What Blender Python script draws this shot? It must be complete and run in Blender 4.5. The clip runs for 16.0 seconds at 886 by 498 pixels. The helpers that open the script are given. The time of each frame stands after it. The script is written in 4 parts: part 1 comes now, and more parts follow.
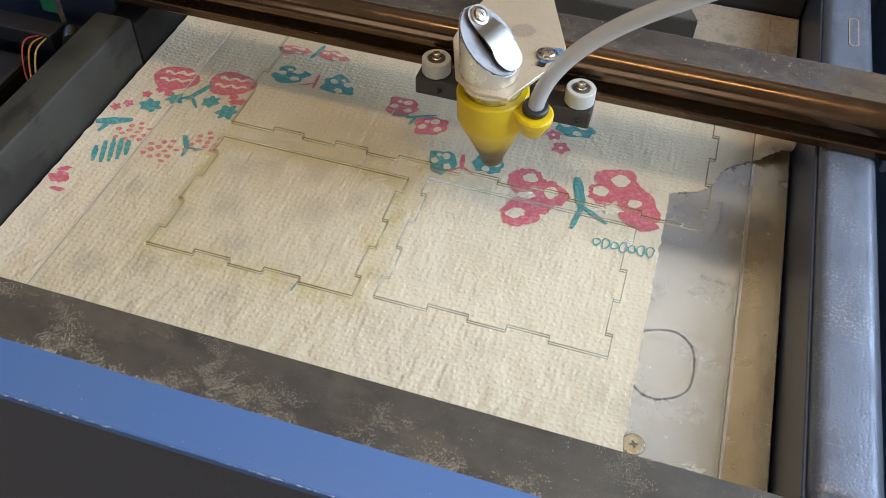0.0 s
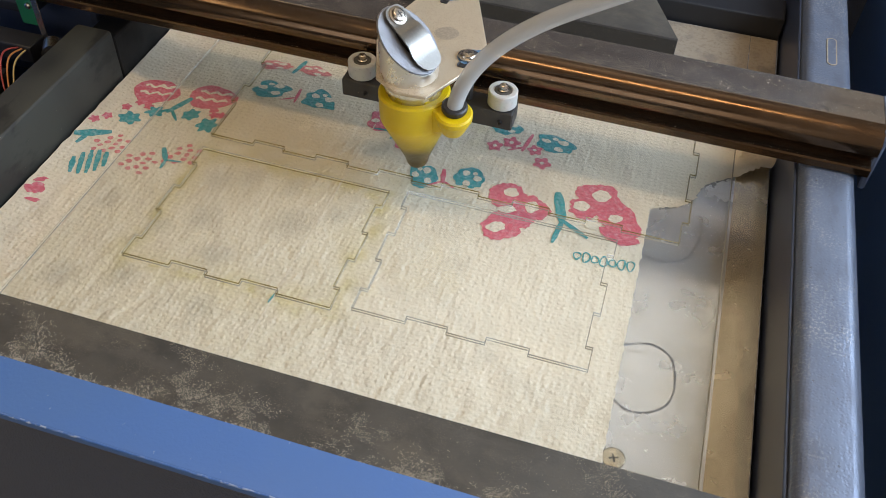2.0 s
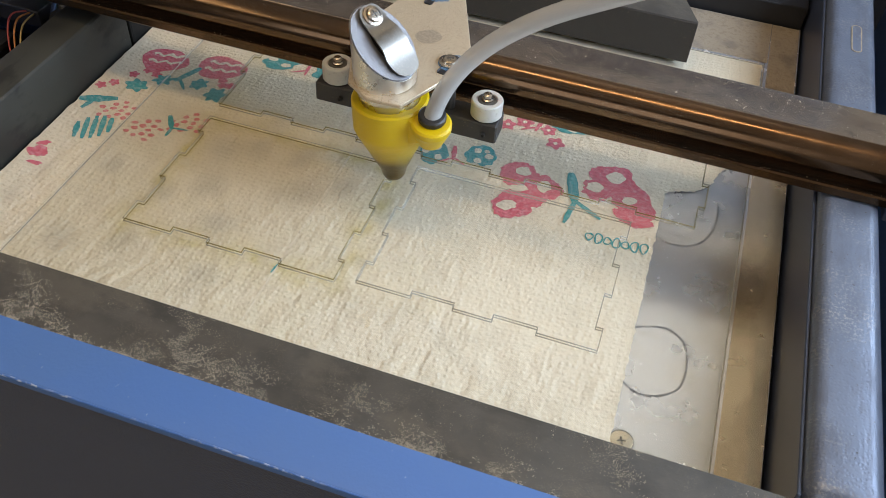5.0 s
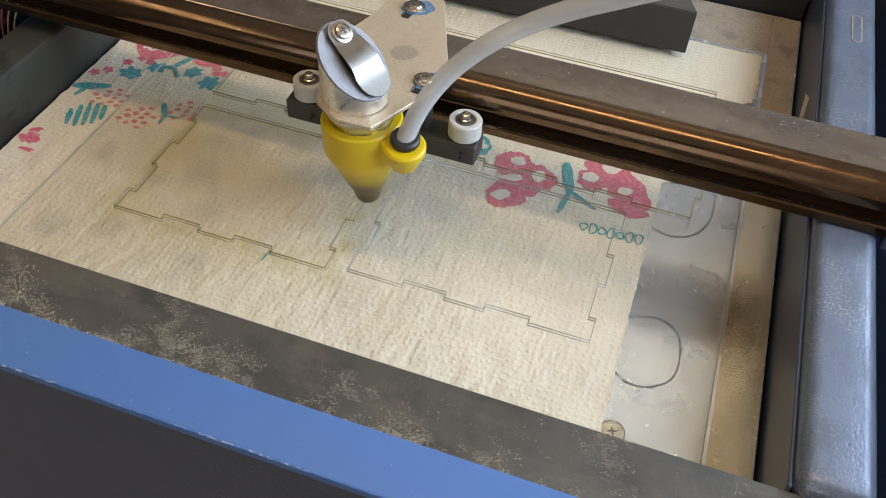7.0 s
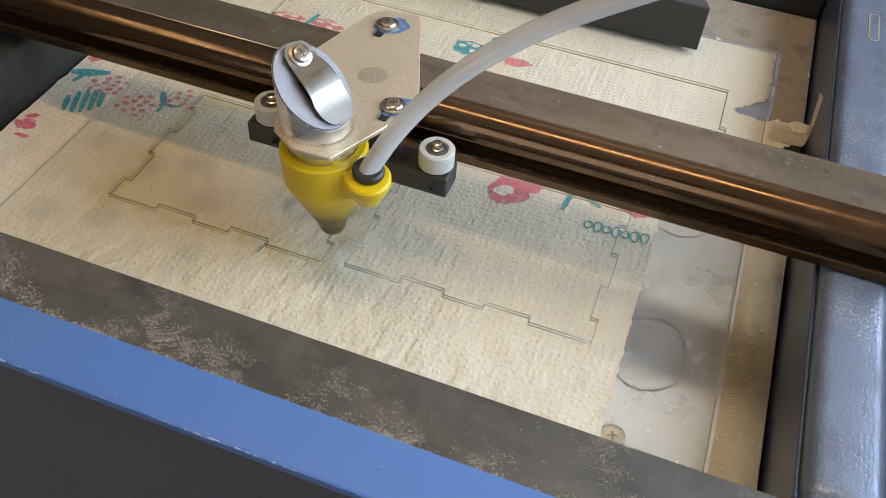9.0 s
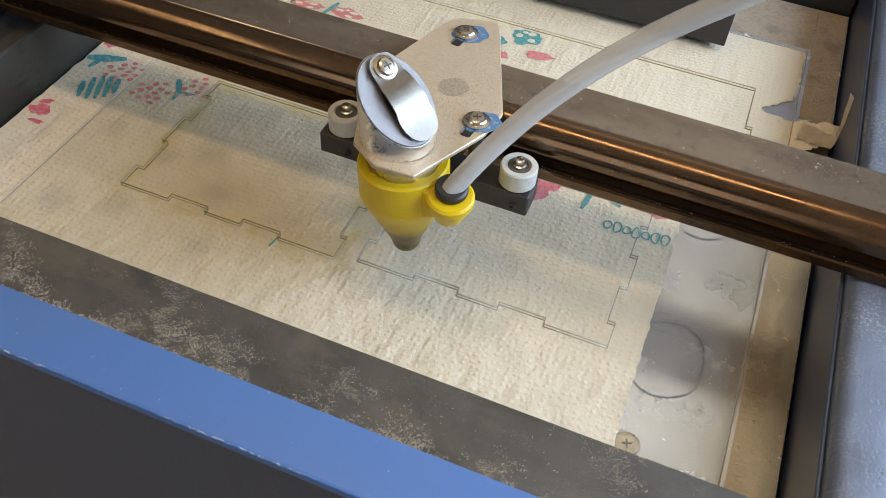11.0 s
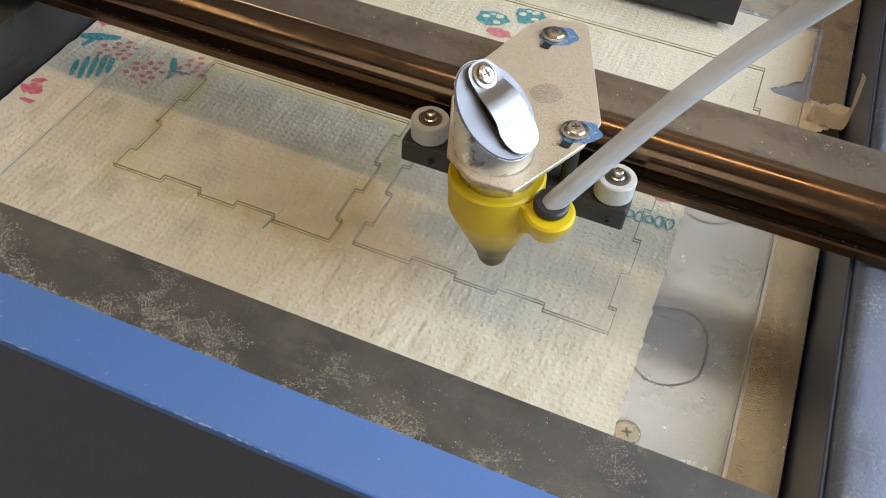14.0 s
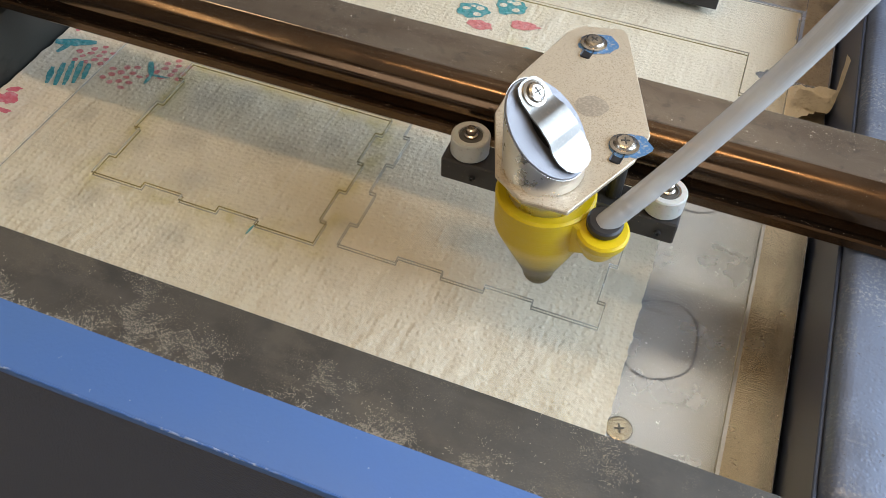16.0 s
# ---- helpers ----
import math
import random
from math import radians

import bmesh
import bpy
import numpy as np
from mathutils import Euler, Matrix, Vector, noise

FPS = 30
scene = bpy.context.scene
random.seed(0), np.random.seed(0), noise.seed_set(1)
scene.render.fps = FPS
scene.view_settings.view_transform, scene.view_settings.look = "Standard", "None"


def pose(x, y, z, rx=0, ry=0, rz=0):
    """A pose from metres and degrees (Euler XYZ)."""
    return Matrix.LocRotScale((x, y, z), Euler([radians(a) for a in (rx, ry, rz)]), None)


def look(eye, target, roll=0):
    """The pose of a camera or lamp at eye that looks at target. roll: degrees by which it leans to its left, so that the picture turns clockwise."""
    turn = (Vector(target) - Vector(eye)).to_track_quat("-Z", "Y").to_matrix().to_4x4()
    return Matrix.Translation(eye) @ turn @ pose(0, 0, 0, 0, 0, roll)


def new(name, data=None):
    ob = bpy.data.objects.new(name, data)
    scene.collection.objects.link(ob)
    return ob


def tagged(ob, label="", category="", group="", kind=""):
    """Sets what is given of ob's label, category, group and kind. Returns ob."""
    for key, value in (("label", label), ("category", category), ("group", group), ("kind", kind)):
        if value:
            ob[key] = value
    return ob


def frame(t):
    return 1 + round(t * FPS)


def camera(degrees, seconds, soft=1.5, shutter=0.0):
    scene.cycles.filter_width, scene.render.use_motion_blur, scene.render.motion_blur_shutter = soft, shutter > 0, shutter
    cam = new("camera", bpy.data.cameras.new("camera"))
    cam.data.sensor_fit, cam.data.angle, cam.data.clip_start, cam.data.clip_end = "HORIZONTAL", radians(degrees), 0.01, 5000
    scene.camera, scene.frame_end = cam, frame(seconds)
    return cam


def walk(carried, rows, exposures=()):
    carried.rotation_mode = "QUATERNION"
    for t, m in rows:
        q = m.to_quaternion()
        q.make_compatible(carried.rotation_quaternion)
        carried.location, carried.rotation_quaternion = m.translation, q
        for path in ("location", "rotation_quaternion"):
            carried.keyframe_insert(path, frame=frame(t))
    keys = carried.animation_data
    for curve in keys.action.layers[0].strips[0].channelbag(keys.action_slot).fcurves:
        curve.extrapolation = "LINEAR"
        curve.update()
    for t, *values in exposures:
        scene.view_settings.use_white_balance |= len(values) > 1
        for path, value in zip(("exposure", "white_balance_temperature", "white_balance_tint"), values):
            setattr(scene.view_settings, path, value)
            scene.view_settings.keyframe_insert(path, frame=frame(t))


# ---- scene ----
cam = camera(54.1, 16.0, soft=0.85)
PATH = [
    (0, (0.0893, -0.2075, 0.2904), (-0.2717, 1.0585, -1.2152), 1.81),
    (0.5, (0.0896, -0.2082, 0.2854), (-0.2736, 1.0906, -1.1914), 2.06),
    (1, (0.0885, -0.2042, 0.2835), (-0.2680, 1.1028, -1.1878), 2.50),
    (1.5, (0.0911, -0.2036, 0.2829), (-0.2620, 1.1129, -1.1807), 2.75),
    (2, (0.0928, -0.2100, 0.2836), (-0.2516, 1.1132, -1.1760), 3.12),
    (2.5, (0.0980, -0.2139, 0.2800), (-0.2449, 1.1142, -1.1755), 3.28),
    (3, (0.0966, -0.2143, 0.2773), (-0.2478, 1.1139, -1.1778), 3.45),
    (3.5, (0.0932, -0.2130, 0.2746), (-0.2577, 1.1136, -1.1803), 3.72),
    (4, (0.0921, -0.2116, 0.2717), (-0.2614, 1.1148, -1.1828), 4.21),
    (6.5, (0.0983, -0.2124, 0.2654), (-0.2737, 1.1074, -1.1906), 4.24),
    (7, (0.0993, -0.2104, 0.2639), (-0.2743, 1.1049, -1.1957), 4.32),
    (7.5, (0.1008, -0.2076, 0.2619), (-0.2770, 1.1076, -1.1966), 4.38),
    (8, (0.0987, -0.2073, 0.2601), (-0.2828, 1.1064, -1.1990), 4.56),
    (8.5, (0.1015, -0.2062, 0.2595), (-0.2868, 1.1044, -1.2005), 4.59),
    (9, (0.1016, -0.2041, 0.2570), (-0.2919, 1.1015, -1.2061), 4.76),
    (11.5, (0.0994, -0.1942, 0.2525), (-0.3332, 1.0702, -1.2355), 4.84),
    (12, (0.0949, -0.1916, 0.2478), (-0.3420, 1.0670, -1.2438), 4.94),
    (12.5, (0.1008, -0.1902, 0.2482), (-0.3377, 1.0613, -1.2489), 4.88),
    (13, (0.1048, -0.1903, 0.2503), (-0.3378, 1.0556, -1.2503), 4.63),
    (13.5, (0.1042, -0.1912, 0.2481), (-0.3368, 1.0505, -1.2564), 4.43),
    (14, (0.1034, -0.1904, 0.2479), (-0.3331, 1.0502, -1.2589), 4.35),
    (14.5, (0.1026, -0.1884, 0.2452), (-0.3292, 1.0484, -1.2660), 4.33),
    (15, (0.1011, -0.1847, 0.2449), (-0.3271, 1.0445, -1.2736), 4.15),
    (15.5, (0.1002, -0.1835, 0.2468), (-0.3184, 1.0429, -1.2765), 4.17),
    (16, (0.1038, -0.1838, 0.2487), (-0.3091, 1.0398, -1.2785), 2.98),
]
walk(cam, [(t, look(eye, target, roll)) for t, eye, target, roll in PATH], exposures=((0.0, 0.06), (4.0, 0.07), (8.0, 0.14), (12.0, 0.16), (16.0, 0.16)))

# ---------- world, lamps, exposure ----------
world = bpy.data.worlds.new("room_air")
scene.world = world
world.use_nodes = True
world.node_tree.nodes["Background"].inputs[0].default_value = (0.75, 0.85, 1.0, 1)
world.node_tree.nodes["Background"].inputs[1].default_value = 0.5
scene.view_settings.exposure = 0.0


def area_lamp(name, m, power, size_x, size_y, colour):
    data = bpy.data.lights.new(name, "AREA")
    data.shape, data.size, data.size_y, data.energy, data.color = "RECTANGLE", size_x, size_y, power, colour
    ob = new(name, data)
    ob.matrix_world = m
    return ob


# tube above the machine and daylight from the right; unseen fills are added
area_lamp("tube_and_fill_lamp", look((0.12, -0.06, 1.80), (0.12, -0.06, 0.0)), 8.9, 1.2, 0.16, (1.0, 0.71, 0.40))
# unseen fill, added to brighten the left side
area_lamp("tube_and_fill_lamp", look((-1.3, -0.9, 1.84), (-1.3, -0.9, 0.0)), 5.0, 0.3, 1.2, (1.0, 0.78, 0.48))
area_lamp("window_and_fill_light", look((0.475, 0.14, 0.33), (0.0, 0.14, 0.33)), 6.4, 0.62, 0.34, (0.64, 0.79, 1.0))
# unseen fill from the front, added to light the front panel and lip
area_lamp("window_and_fill_light", look((-0.3, -2.15, 0.65), (-0.3, 0.0, 0.65)), 6.0, 1.55, 1.1, (1.0, 0.89, 0.76))
# unseen uplight, added so the metal reflects a bright ceiling
area_lamp("tube_and_fill_lamp", look((0.15, 1.45, 1.40), (0.15, 1.45, 1.9)), 5.6, 1.2, 0.16, (1.0, 0.93, 0.84))


# ---------- helpers for meshes and materials ----------
def empty(name, m=None):
    ob = new(name)
    if m is not None:
        ob.matrix_world = m
    return ob


def mesh_of(name, bm, material, smooth=0.35):
    for f in bm.faces:
        f.smooth = True
    for e in bm.edges:
        e.smooth = not (len(e.link_faces) == 2 and e.calc_face_angle(0) > smooth)
    me = bpy.data.meshes.new(name)
    bm.to_mesh(me)
    bm.free()
    me.materials.append(material)
    return me


def thing(name, bm, material, label, category, group="", kind=""):
    return tagged(new(name, mesh_of(name, bm, material)), label, category, group, kind)


def part(name, bm, material, parent, label="", m=None):
    ob = new(name, mesh_of(name, bm, material))
    ob.parent = parent
    if m is not None:
        ob.matrix_basis = m
    if label:
        ob["label"] = label
    return ob


def box(x0, x1, y0, y1, z0, z1, bevel=0.0, segments=2, bm=None):
    made = bmesh.new()
    bmesh.ops.create_cube(made, size=1)
    for v in made.verts:
        v.co = Vector(((x0 + x1) / 2 + v.co.x * (x1 - x0), (y0 + y1) / 2 + v.co.y * (y1 - y0), (z0 + z1) / 2 + v.co.z * (z1 - z0)))
    if bevel:
        bmesh.ops.bevel(made, geom=made.edges[:], offset=bevel, segments=segments, profile=0.5, affect="EDGES")
    return merged(bm, made)


def merged(bm, made):
    if bm is None:
        return made
    me = bpy.data.meshes.new("join")
    made.to_mesh(me)
    made.free()
    bm.from_mesh(me)
    bpy.data.meshes.remove(me)
    return bm


def lathe(rings, segments=40, bm=None, m=None, closed=True):
    """A turned solid from (radius, height) rings."""
    made = bmesh.new()
    loops = []
    for r, z in rings:
        loops.append([made.verts.new((r * math.cos(2 * math.pi * i / segments), r * math.sin(2 * math.pi * i / segments), z)) for i in range(segments)])
    for a, b in zip(loops, loops[1:]):
        for i in range(segments):
            made.faces.new((a[i], a[(i + 1) % segments], b[(i + 1) % segments], b[i]))
    if closed:
        made.faces.new(loops[0][::-1])
        made.faces.new(loops[-1])
    bmesh.ops.recalc_face_normals(made, faces=made.faces[:])
    if m is not None:
        made.transform(m)
    return merged(bm, made)


def prism(outline, z0, z1, bevel=0.0, bm=None):
    """A flat plate with the given outline between two heights."""
    made = bmesh.new()
    low = [made.verts.new((x, y, z0)) for x, y in outline]
    high = [made.verts.new((x, y, z1)) for x, y in outline]
    made.faces.new(low[::-1])
    made.faces.new(high)
    n = len(outline)
    for i in range(n):
        made.faces.new((low[i], low[(i + 1) % n], high[(i + 1) % n], high[i]))
    bmesh.ops.recalc_face_normals(made, faces=made.faces[:])
    if bevel:
        bmesh.ops.bevel(made, geom=made.edges[:], offset=bevel, segments=1, affect="EDGES")
    return merged(bm, made)


def extruded(profile, x0, x1, bm=None):
    """A profile of (y, z) drawn along x."""
    made = bmesh.new()
    a = [made.verts.new((x0, y, z)) for y, z in profile]
    b = [made.verts.new((x1, y, z)) for y, z in profile]
    n = len(profile)
    for i in range(n):
        made.faces.new((a[i], a[(i + 1) % n], b[(i + 1) % n], b[i]))
    made.faces.new(a[::-1])
    made.faces.new(b)
    bmesh.ops.recalc_face_normals(made, faces=made.faces[:])
    return merged(bm, made)


def tube(points, radius, segments=14, bm=None, inner=0.0):
    """A round cord or hose along points."""
    made = bmesh.new()
    pts = [Vector(p) for p in points]
    side = None
    for rr, flip in ((radius, 1), (inner, -1)):
        if rr <= 0:
            continue
        loops = []
        for i, p in enumerate(pts):
            d = (pts[min(i + 1, len(pts) - 1)] - pts[max(i - 1, 0)]).normalized()
            if side is None or i == 0:
                side = d.orthogonal().normalized()
            side = (side - d * side.dot(d)).normalized()
            up = d.cross(side)
            loops.append([made.verts.new(p + rr * (math.cos(2 * math.pi * k / segments) * side + math.sin(2 * math.pi * k / segments) * up)) for k in range(segments)])
        for a, b in zip(loops, loops[1:]):
            for k in range(segments):
                quad = (a[k], a[(k + 1) % segments], b[(k + 1) % segments], b[k])
                made.faces.new(quad if flip > 0 else quad[::-1])
        if inner <= 0:
            made.faces.new(loops[0][::-1])
            made.faces.new(loops[-1])
    return merged(bm, made)


def glide(points, steps=10):
    """A smooth run of points through a few given ones."""
    p = [Vector(q) for q in points]
    p = [p[0] * 2 - p[1]] + p + [p[-1] * 2 - p[-2]]
    out = []
    for i in range(1, len(p) - 2):
        for k in range(steps):
            t = k / steps
            out.append(0.5 * (2 * p[i] + (p[i + 1] - p[i - 1]) * t + (2 * p[i - 1] - 5 * p[i] + 4 * p[i + 1] - p[i + 2]) * t ** 2 + (3 * p[i] - p[i - 1] - 3 * p[i + 1] + p[i + 2]) * t ** 3))
    return out + [p[-2]]


class Paint:
    """A node material in steps: colour, relief and gloss from noises at real sizes."""

    def __init__(self, name, base, rough=0.5, metal=0.0, **more):
        self.mat = bpy.data.materials.new(name)
        self.mat.use_nodes = True
        self.nodes, self.links = self.mat.node_tree.nodes, self.mat.node_tree.links
        self.bsdf = self.nodes["Principled BSDF"]
        self.where = self.nodes.new("ShaderNodeTexCoord").outputs["Object"]
        self.bsdf.inputs["Base Color"].default_value = (*base, 1)
        self.bsdf.inputs["Roughness"].default_value = rough
        self.bsdf.inputs["Metallic"].default_value = metal
        for key, value in more.items():
            self.bsdf.inputs[key.replace("_", " ")].default_value = value
        self.colour, self.base = None, (*base, 1)
        self.normal = None

    def stretched(self, scale):
        node = self.nodes.new("ShaderNodeMapping")
        node.inputs["Scale"].default_value = scale
        self.links.new(self.where, node.inputs["Vector"])
        return node.outputs[0]

    def noise(self, size, low=0.35, high=0.65, detail=4.0, stretch=(1, 1, 1), roughness=0.6):
        node = self.nodes.new("ShaderNodeTexNoise")
        node.inputs["Scale"].default_value = 1 / size
        node.inputs["Detail"].default_value = detail
        node.inputs["Roughness"].default_value = roughness
        self.links.new(self.stretched(stretch), node.inputs["Vector"])
        return self.ranged(node.outputs["Fac"], low, high)

    def cells(self, size, low=0.0, high=1.0, stretch=(1, 1, 1), randomness=1.0):
        node = self.nodes.new("ShaderNodeTexVoronoi")
        node.voronoi_dimensions = "2D" if stretch[2] == 0 else "3D"
        node.inputs["Scale"].default_value = 1 / size
        node.inputs["Randomness"].default_value = randomness
        self.links.new(self.stretched(stretch), node.inputs["Vector"])
        return self.ranged(node.outputs["Distance"], low, high)

    def ranged(self, out, low, high):
        node = self.nodes.new("ShaderNodeMapRange")
        node.interpolation_type = "SMOOTHSTEP"
        node.inputs["From Min"].default_value, node.inputs["From Max"].default_value = low, high
        self.links.new(out, node.inputs["Value"])
        return node.outputs[0]

    def attribute(self, name):
        node = self.nodes.new("ShaderNodeAttribute")
        node.attribute_name = name
        return node.outputs["Fac"]

    def times(self, a, b):
        node = self.nodes.new("ShaderNodeMath")
        node.operation = "MULTIPLY"
        self.links.new(a, node.inputs[0])
        if isinstance(b, float):
            node.inputs[1].default_value = b
        else:
            self.links.new(b, node.inputs[1])
        return node.outputs[0]

    def tint(self, factor, colour):
        node = self.nodes.new("ShaderNodeMix")
        node.data_type = "RGBA"
        self.links.new(factor, node.inputs["Factor"])
        if self.colour is None:
            node.inputs["A"].default_value = self.base
        else:
            self.links.new(self.colour, node.inputs["A"])
        node.inputs["B"].default_value = (*colour, 1)
        self.colour = node.outputs["Result"]
        self.links.new(self.colour, self.bsdf.inputs["Base Color"])
        return self

    def gloss(self, factor, low, high, entry="Roughness"):
        node = self.nodes.new("ShaderNodeMapRange")
        node.inputs["To Min"].default_value, node.inputs["To Max"].default_value = low, high
        self.links.new(factor, node.inputs["Value"])
        self.links.new(node.outputs[0], self.bsdf.inputs[entry])
        return self

    def relief(self, height, depth, strength=1.0):
        node = self.nodes.new("ShaderNodeBump")
        node.inputs["Strength"].default_value = strength
        node.inputs["Distance"].default_value = depth
        self.links.new(height, node.inputs["Height"])
        if self.normal is not None:
            self.links.new(self.normal, node.inputs["Normal"])
        self.normal = node.outputs[0]
        self.links.new(self.normal, self.bsdf.inputs["Normal"])
        return self


# ---------- materials ----------
def make_towel_paper(name, base, stained):
    p = Paint(name, base, 0.92, 0.0, Sheen_Weight=0.1)
    p.tint(p.times(p.noise(0.03), 0.35), tuple(c * 0.9 for c in base))
    if stained:
        # scorch by the cuts, and warm light painted over the left side
        p.tint(p.times(p.attribute("scorch_and_warmth"), p.noise(0.012, 0.2, 0.7)), (0.56, 0.465, 0.20))
        p.tint(p.attribute("damp"), (0.40, 0.36, 0.28))
    p.tint(p.times(p.noise(0.0006, 0.5, 0.75), 0.12), tuple(c * 0.78 for c in base))
    p.tint(p.times(p.noise(0.02, 0.50, 0.66, 5, (1.2, 0.8, 1)), 0.22), tuple(c * 0.78 for c in base))
    p.tint(p.times(p.noise(0.017, 0.54, 0.60, 2, (1.0, 0.7, 1)), 0.18), (0.62, 0.54, 0.40))
    p.relief(p.noise(0.0007, 0.3, 0.7), 0.00010)
    p.relief(p.times(p.noise(0.0065, 0.30, 0.70, 1, (1.3, 0.35, 0)), p.noise(0.03, 0.40, 0.65, 2)), 0.0012, 0.28)
    p.relief(p.noise(0.009, 0.3, 0.7, 2, (1.1, 0.8, 0)), 0.0010, 0.35)
    p.relief(p.cells(0.0030, 0.38, 0.10, (1.0, 1.12, 0.0), 0.45), 0.00042, 0.44)
    return p.mat


TOWEL = make_towel_paper("paper_towel", (0.775, 0.69, 0.54), True)


def make_ink(name, colour):
    p = Paint(name, colour, 0.9)
    p.tint(p.times(p.noise(0.002, 0.40, 0.75), 0.55), tuple(min(1, 0.5 * c + 0.38) for c in colour))
    p.relief(p.cells(0.0028, 0.36, 0.16, (1.0, 1.12, 0.0), 0.55), 0.00034, 0.5)
    return p.mat


INK_RED = make_ink("red_ink", (0.62, 0.135, 0.175))
INK_TEAL = make_ink("teal_ink", (0.055, 0.30, 0.31))
INK_PINK = make_ink("pink_ink", (0.64, 0.20, 0.19))
PAPER_SPOT = make_towel_paper("unprinted_paper", (0.79, 0.71, 0.565), False)

def make_clear_sheet():
    """Thin clear plastic: see-through, with gloss that grows towards grazing view."""
    p = Paint("clear_acrylic", (0.97, 0.98, 0.96), 0.05)
    p.relief(p.noise(0.05), 0.0002, 0.15)
    clear, shine, mix = p.nodes.new("ShaderNodeBsdfTransparent"), p.nodes.new("ShaderNodeBsdfGlossy"), p.nodes.new("ShaderNodeMixShader")
    clear.inputs["Color"].default_value = (0.975, 0.98, 0.97, 1)
    shine.inputs["Roughness"].default_value = 0.06
    p.links.new(p.normal, shine.inputs["Normal"])
    facing = p.nodes.new("ShaderNodeLayerWeight")
    facing.inputs["Blend"].default_value = 0.5
    power, share = p.nodes.new("ShaderNodeMath"), p.nodes.new("ShaderNodeMath")
    power.operation, share.operation = "POWER", "MULTIPLY_ADD"
    power.inputs[1].default_value = 5.0
    share.inputs[1].default_value, share.inputs[2].default_value = 0.96, 0.04
    p.links.new(facing.outputs["Facing"], power.inputs[0])
    p.links.new(power.outputs[0], share.inputs[0])
    p.links.new(share.outputs[0], mix.inputs[0])
    p.links.new(clear.outputs[0], mix.inputs[1])
    p.links.new(shine.outputs[0], mix.inputs[2])
    p.links.new(mix.outputs[0], p.nodes["Material Output"].inputs["Surface"])
    return p.mat


ACRYLIC = make_clear_sheet()
p = Paint("laser_cut_edge", (0.42, 0.40, 0.34), 0.18, 0.0, IOR=1.49, Transmission_Weight=0.3)
p.tint(p.times(p.noise(0.012, 0.45, 0.7), 0.5), (0.55, 0.45, 0.25))
CUT_EDGE = p.mat
p = Paint("scorched_cut_edge", (0.25, 0.19, 0.045), 0.22, 0.0, IOR=1.49, Transmission_Weight=0.4)
p.tint(p.times(p.noise(0.006, 0.4, 0.7), 0.7), (0.40, 0.32, 0.12))
BURNT_EDGE = p.mat


def make_cut_wall(name, colour):
    """The side of a laser cut: clear plastic with a fine ripple, slightly hazed."""
    p = Paint(name, colour, 0.22, 0.0, IOR=1.49, Alpha=0.07)
    p.relief(p.noise(0.0008, 0.3, 0.7, 2, (1, 1, 0)), 0.0001, 0.5)
    return p.mat


CUT_WALL = make_cut_wall("clear_cut_wall", (0.86, 0.85, 0.80))
BURNT_WALL = make_cut_wall("yellowed_cut_wall", (0.62, 0.52, 0.24))

p = Paint("brushed_aluminium", (0.78, 0.79, 0.81), 0.2, 0.70)
p.tint(p.times(p.noise(0.016, 0.45, 0.66, 5), 0.25), (0.52, 0.49, 0.44))
p.tint(p.times(p.noise(0.0008, 0.64, 0.70, 2), 0.5), (0.92, 0.91, 0.88))
p.tint(p.times(p.noise(0.0007, 0.60, 0.72, 2, (1.5, 0.10, 1)), 0.4), (0.86, 0.85, 0.82))
p.tint(p.times(p.noise(0.004, 0.60, 0.68, 3, (0.25, 1.4, 1)), 0.3), (0.48, 0.44, 0.38))
p.gloss(p.noise(0.02, 0.3, 0.7, 6), 0.17, 0.30)
p.relief(p.noise(0.0009, 0.3, 0.7, 2, (2.0, 0.10, 1)), 0.00004, 0.3)
p.relief(p.noise(0.006, 0.62, 0.66, 6, (1, 0.25, 1)), 0.00004, 0.4)
ALUMINIUM = p.mat

p = Paint("worn_bare_aluminium", (0.76, 0.67, 0.50), 0.2, 0.75)
p.tint(p.times(p.noise(0.02, 0.42, 0.62, 4, (1.4, 0.6, 1)), 0.4), (0.42, 0.36, 0.26))
p.tint(p.times(p.noise(0.0008, 0.56, 0.70, 3, (0.3, 1.5, 1)), 0.6), (0.80, 0.72, 0.58))
p.tint(p.times(p.noise(0.0011, 0.62, 0.70, 3), 0.6), (0.14, 0.12, 0.09))
p.relief(p.noise(0.0008, 0.3, 0.7, 2, (0.15, 2.0, 1)), 0.00005, 0.4)
p.gloss(p.noise(0.012, 0.3, 0.7), 0.15, 0.28)
BARE_BED = p.mat

p = Paint("dusty_aluminium", (0.44, 0.37, 0.28), 0.6, 0.4)
p.tint(p.times(p.noise(0.0022, 0.48, 0.70), 0.55), (0.27, 0.215, 0.15))
p.tint(p.times(p.noise(0.025, 0.5, 0.7), 0.6), (0.17, 0.16, 0.15))
p.relief(p.noise(0.001, 0.4, 0.7), 0.0002)
DUSTY_BED = p.mat

p = Paint("satin_aluminium", (0.80, 0.79, 0.77), 0.28, 1.0)
p.gloss(p.noise(0.006, 0.3, 0.7), 0.2, 0.4)
p.tint(p.times(p.noise(0.0006, 0.6, 0.72), 0.35), (0.45, 0.38, 0.28))
TURNED = p.mat

p = Paint("clip_steel", (0.30, 0.285, 0.26), 0.30, 1.0)
p.tint(p.times(p.noise(0.0008, 0.5, 0.7), 0.4), (0.42, 0.38, 0.32))
p.gloss(p.noise(0.004, 0.3, 0.7), 0.30, 0.42)
CLIP_STEEL = p.mat

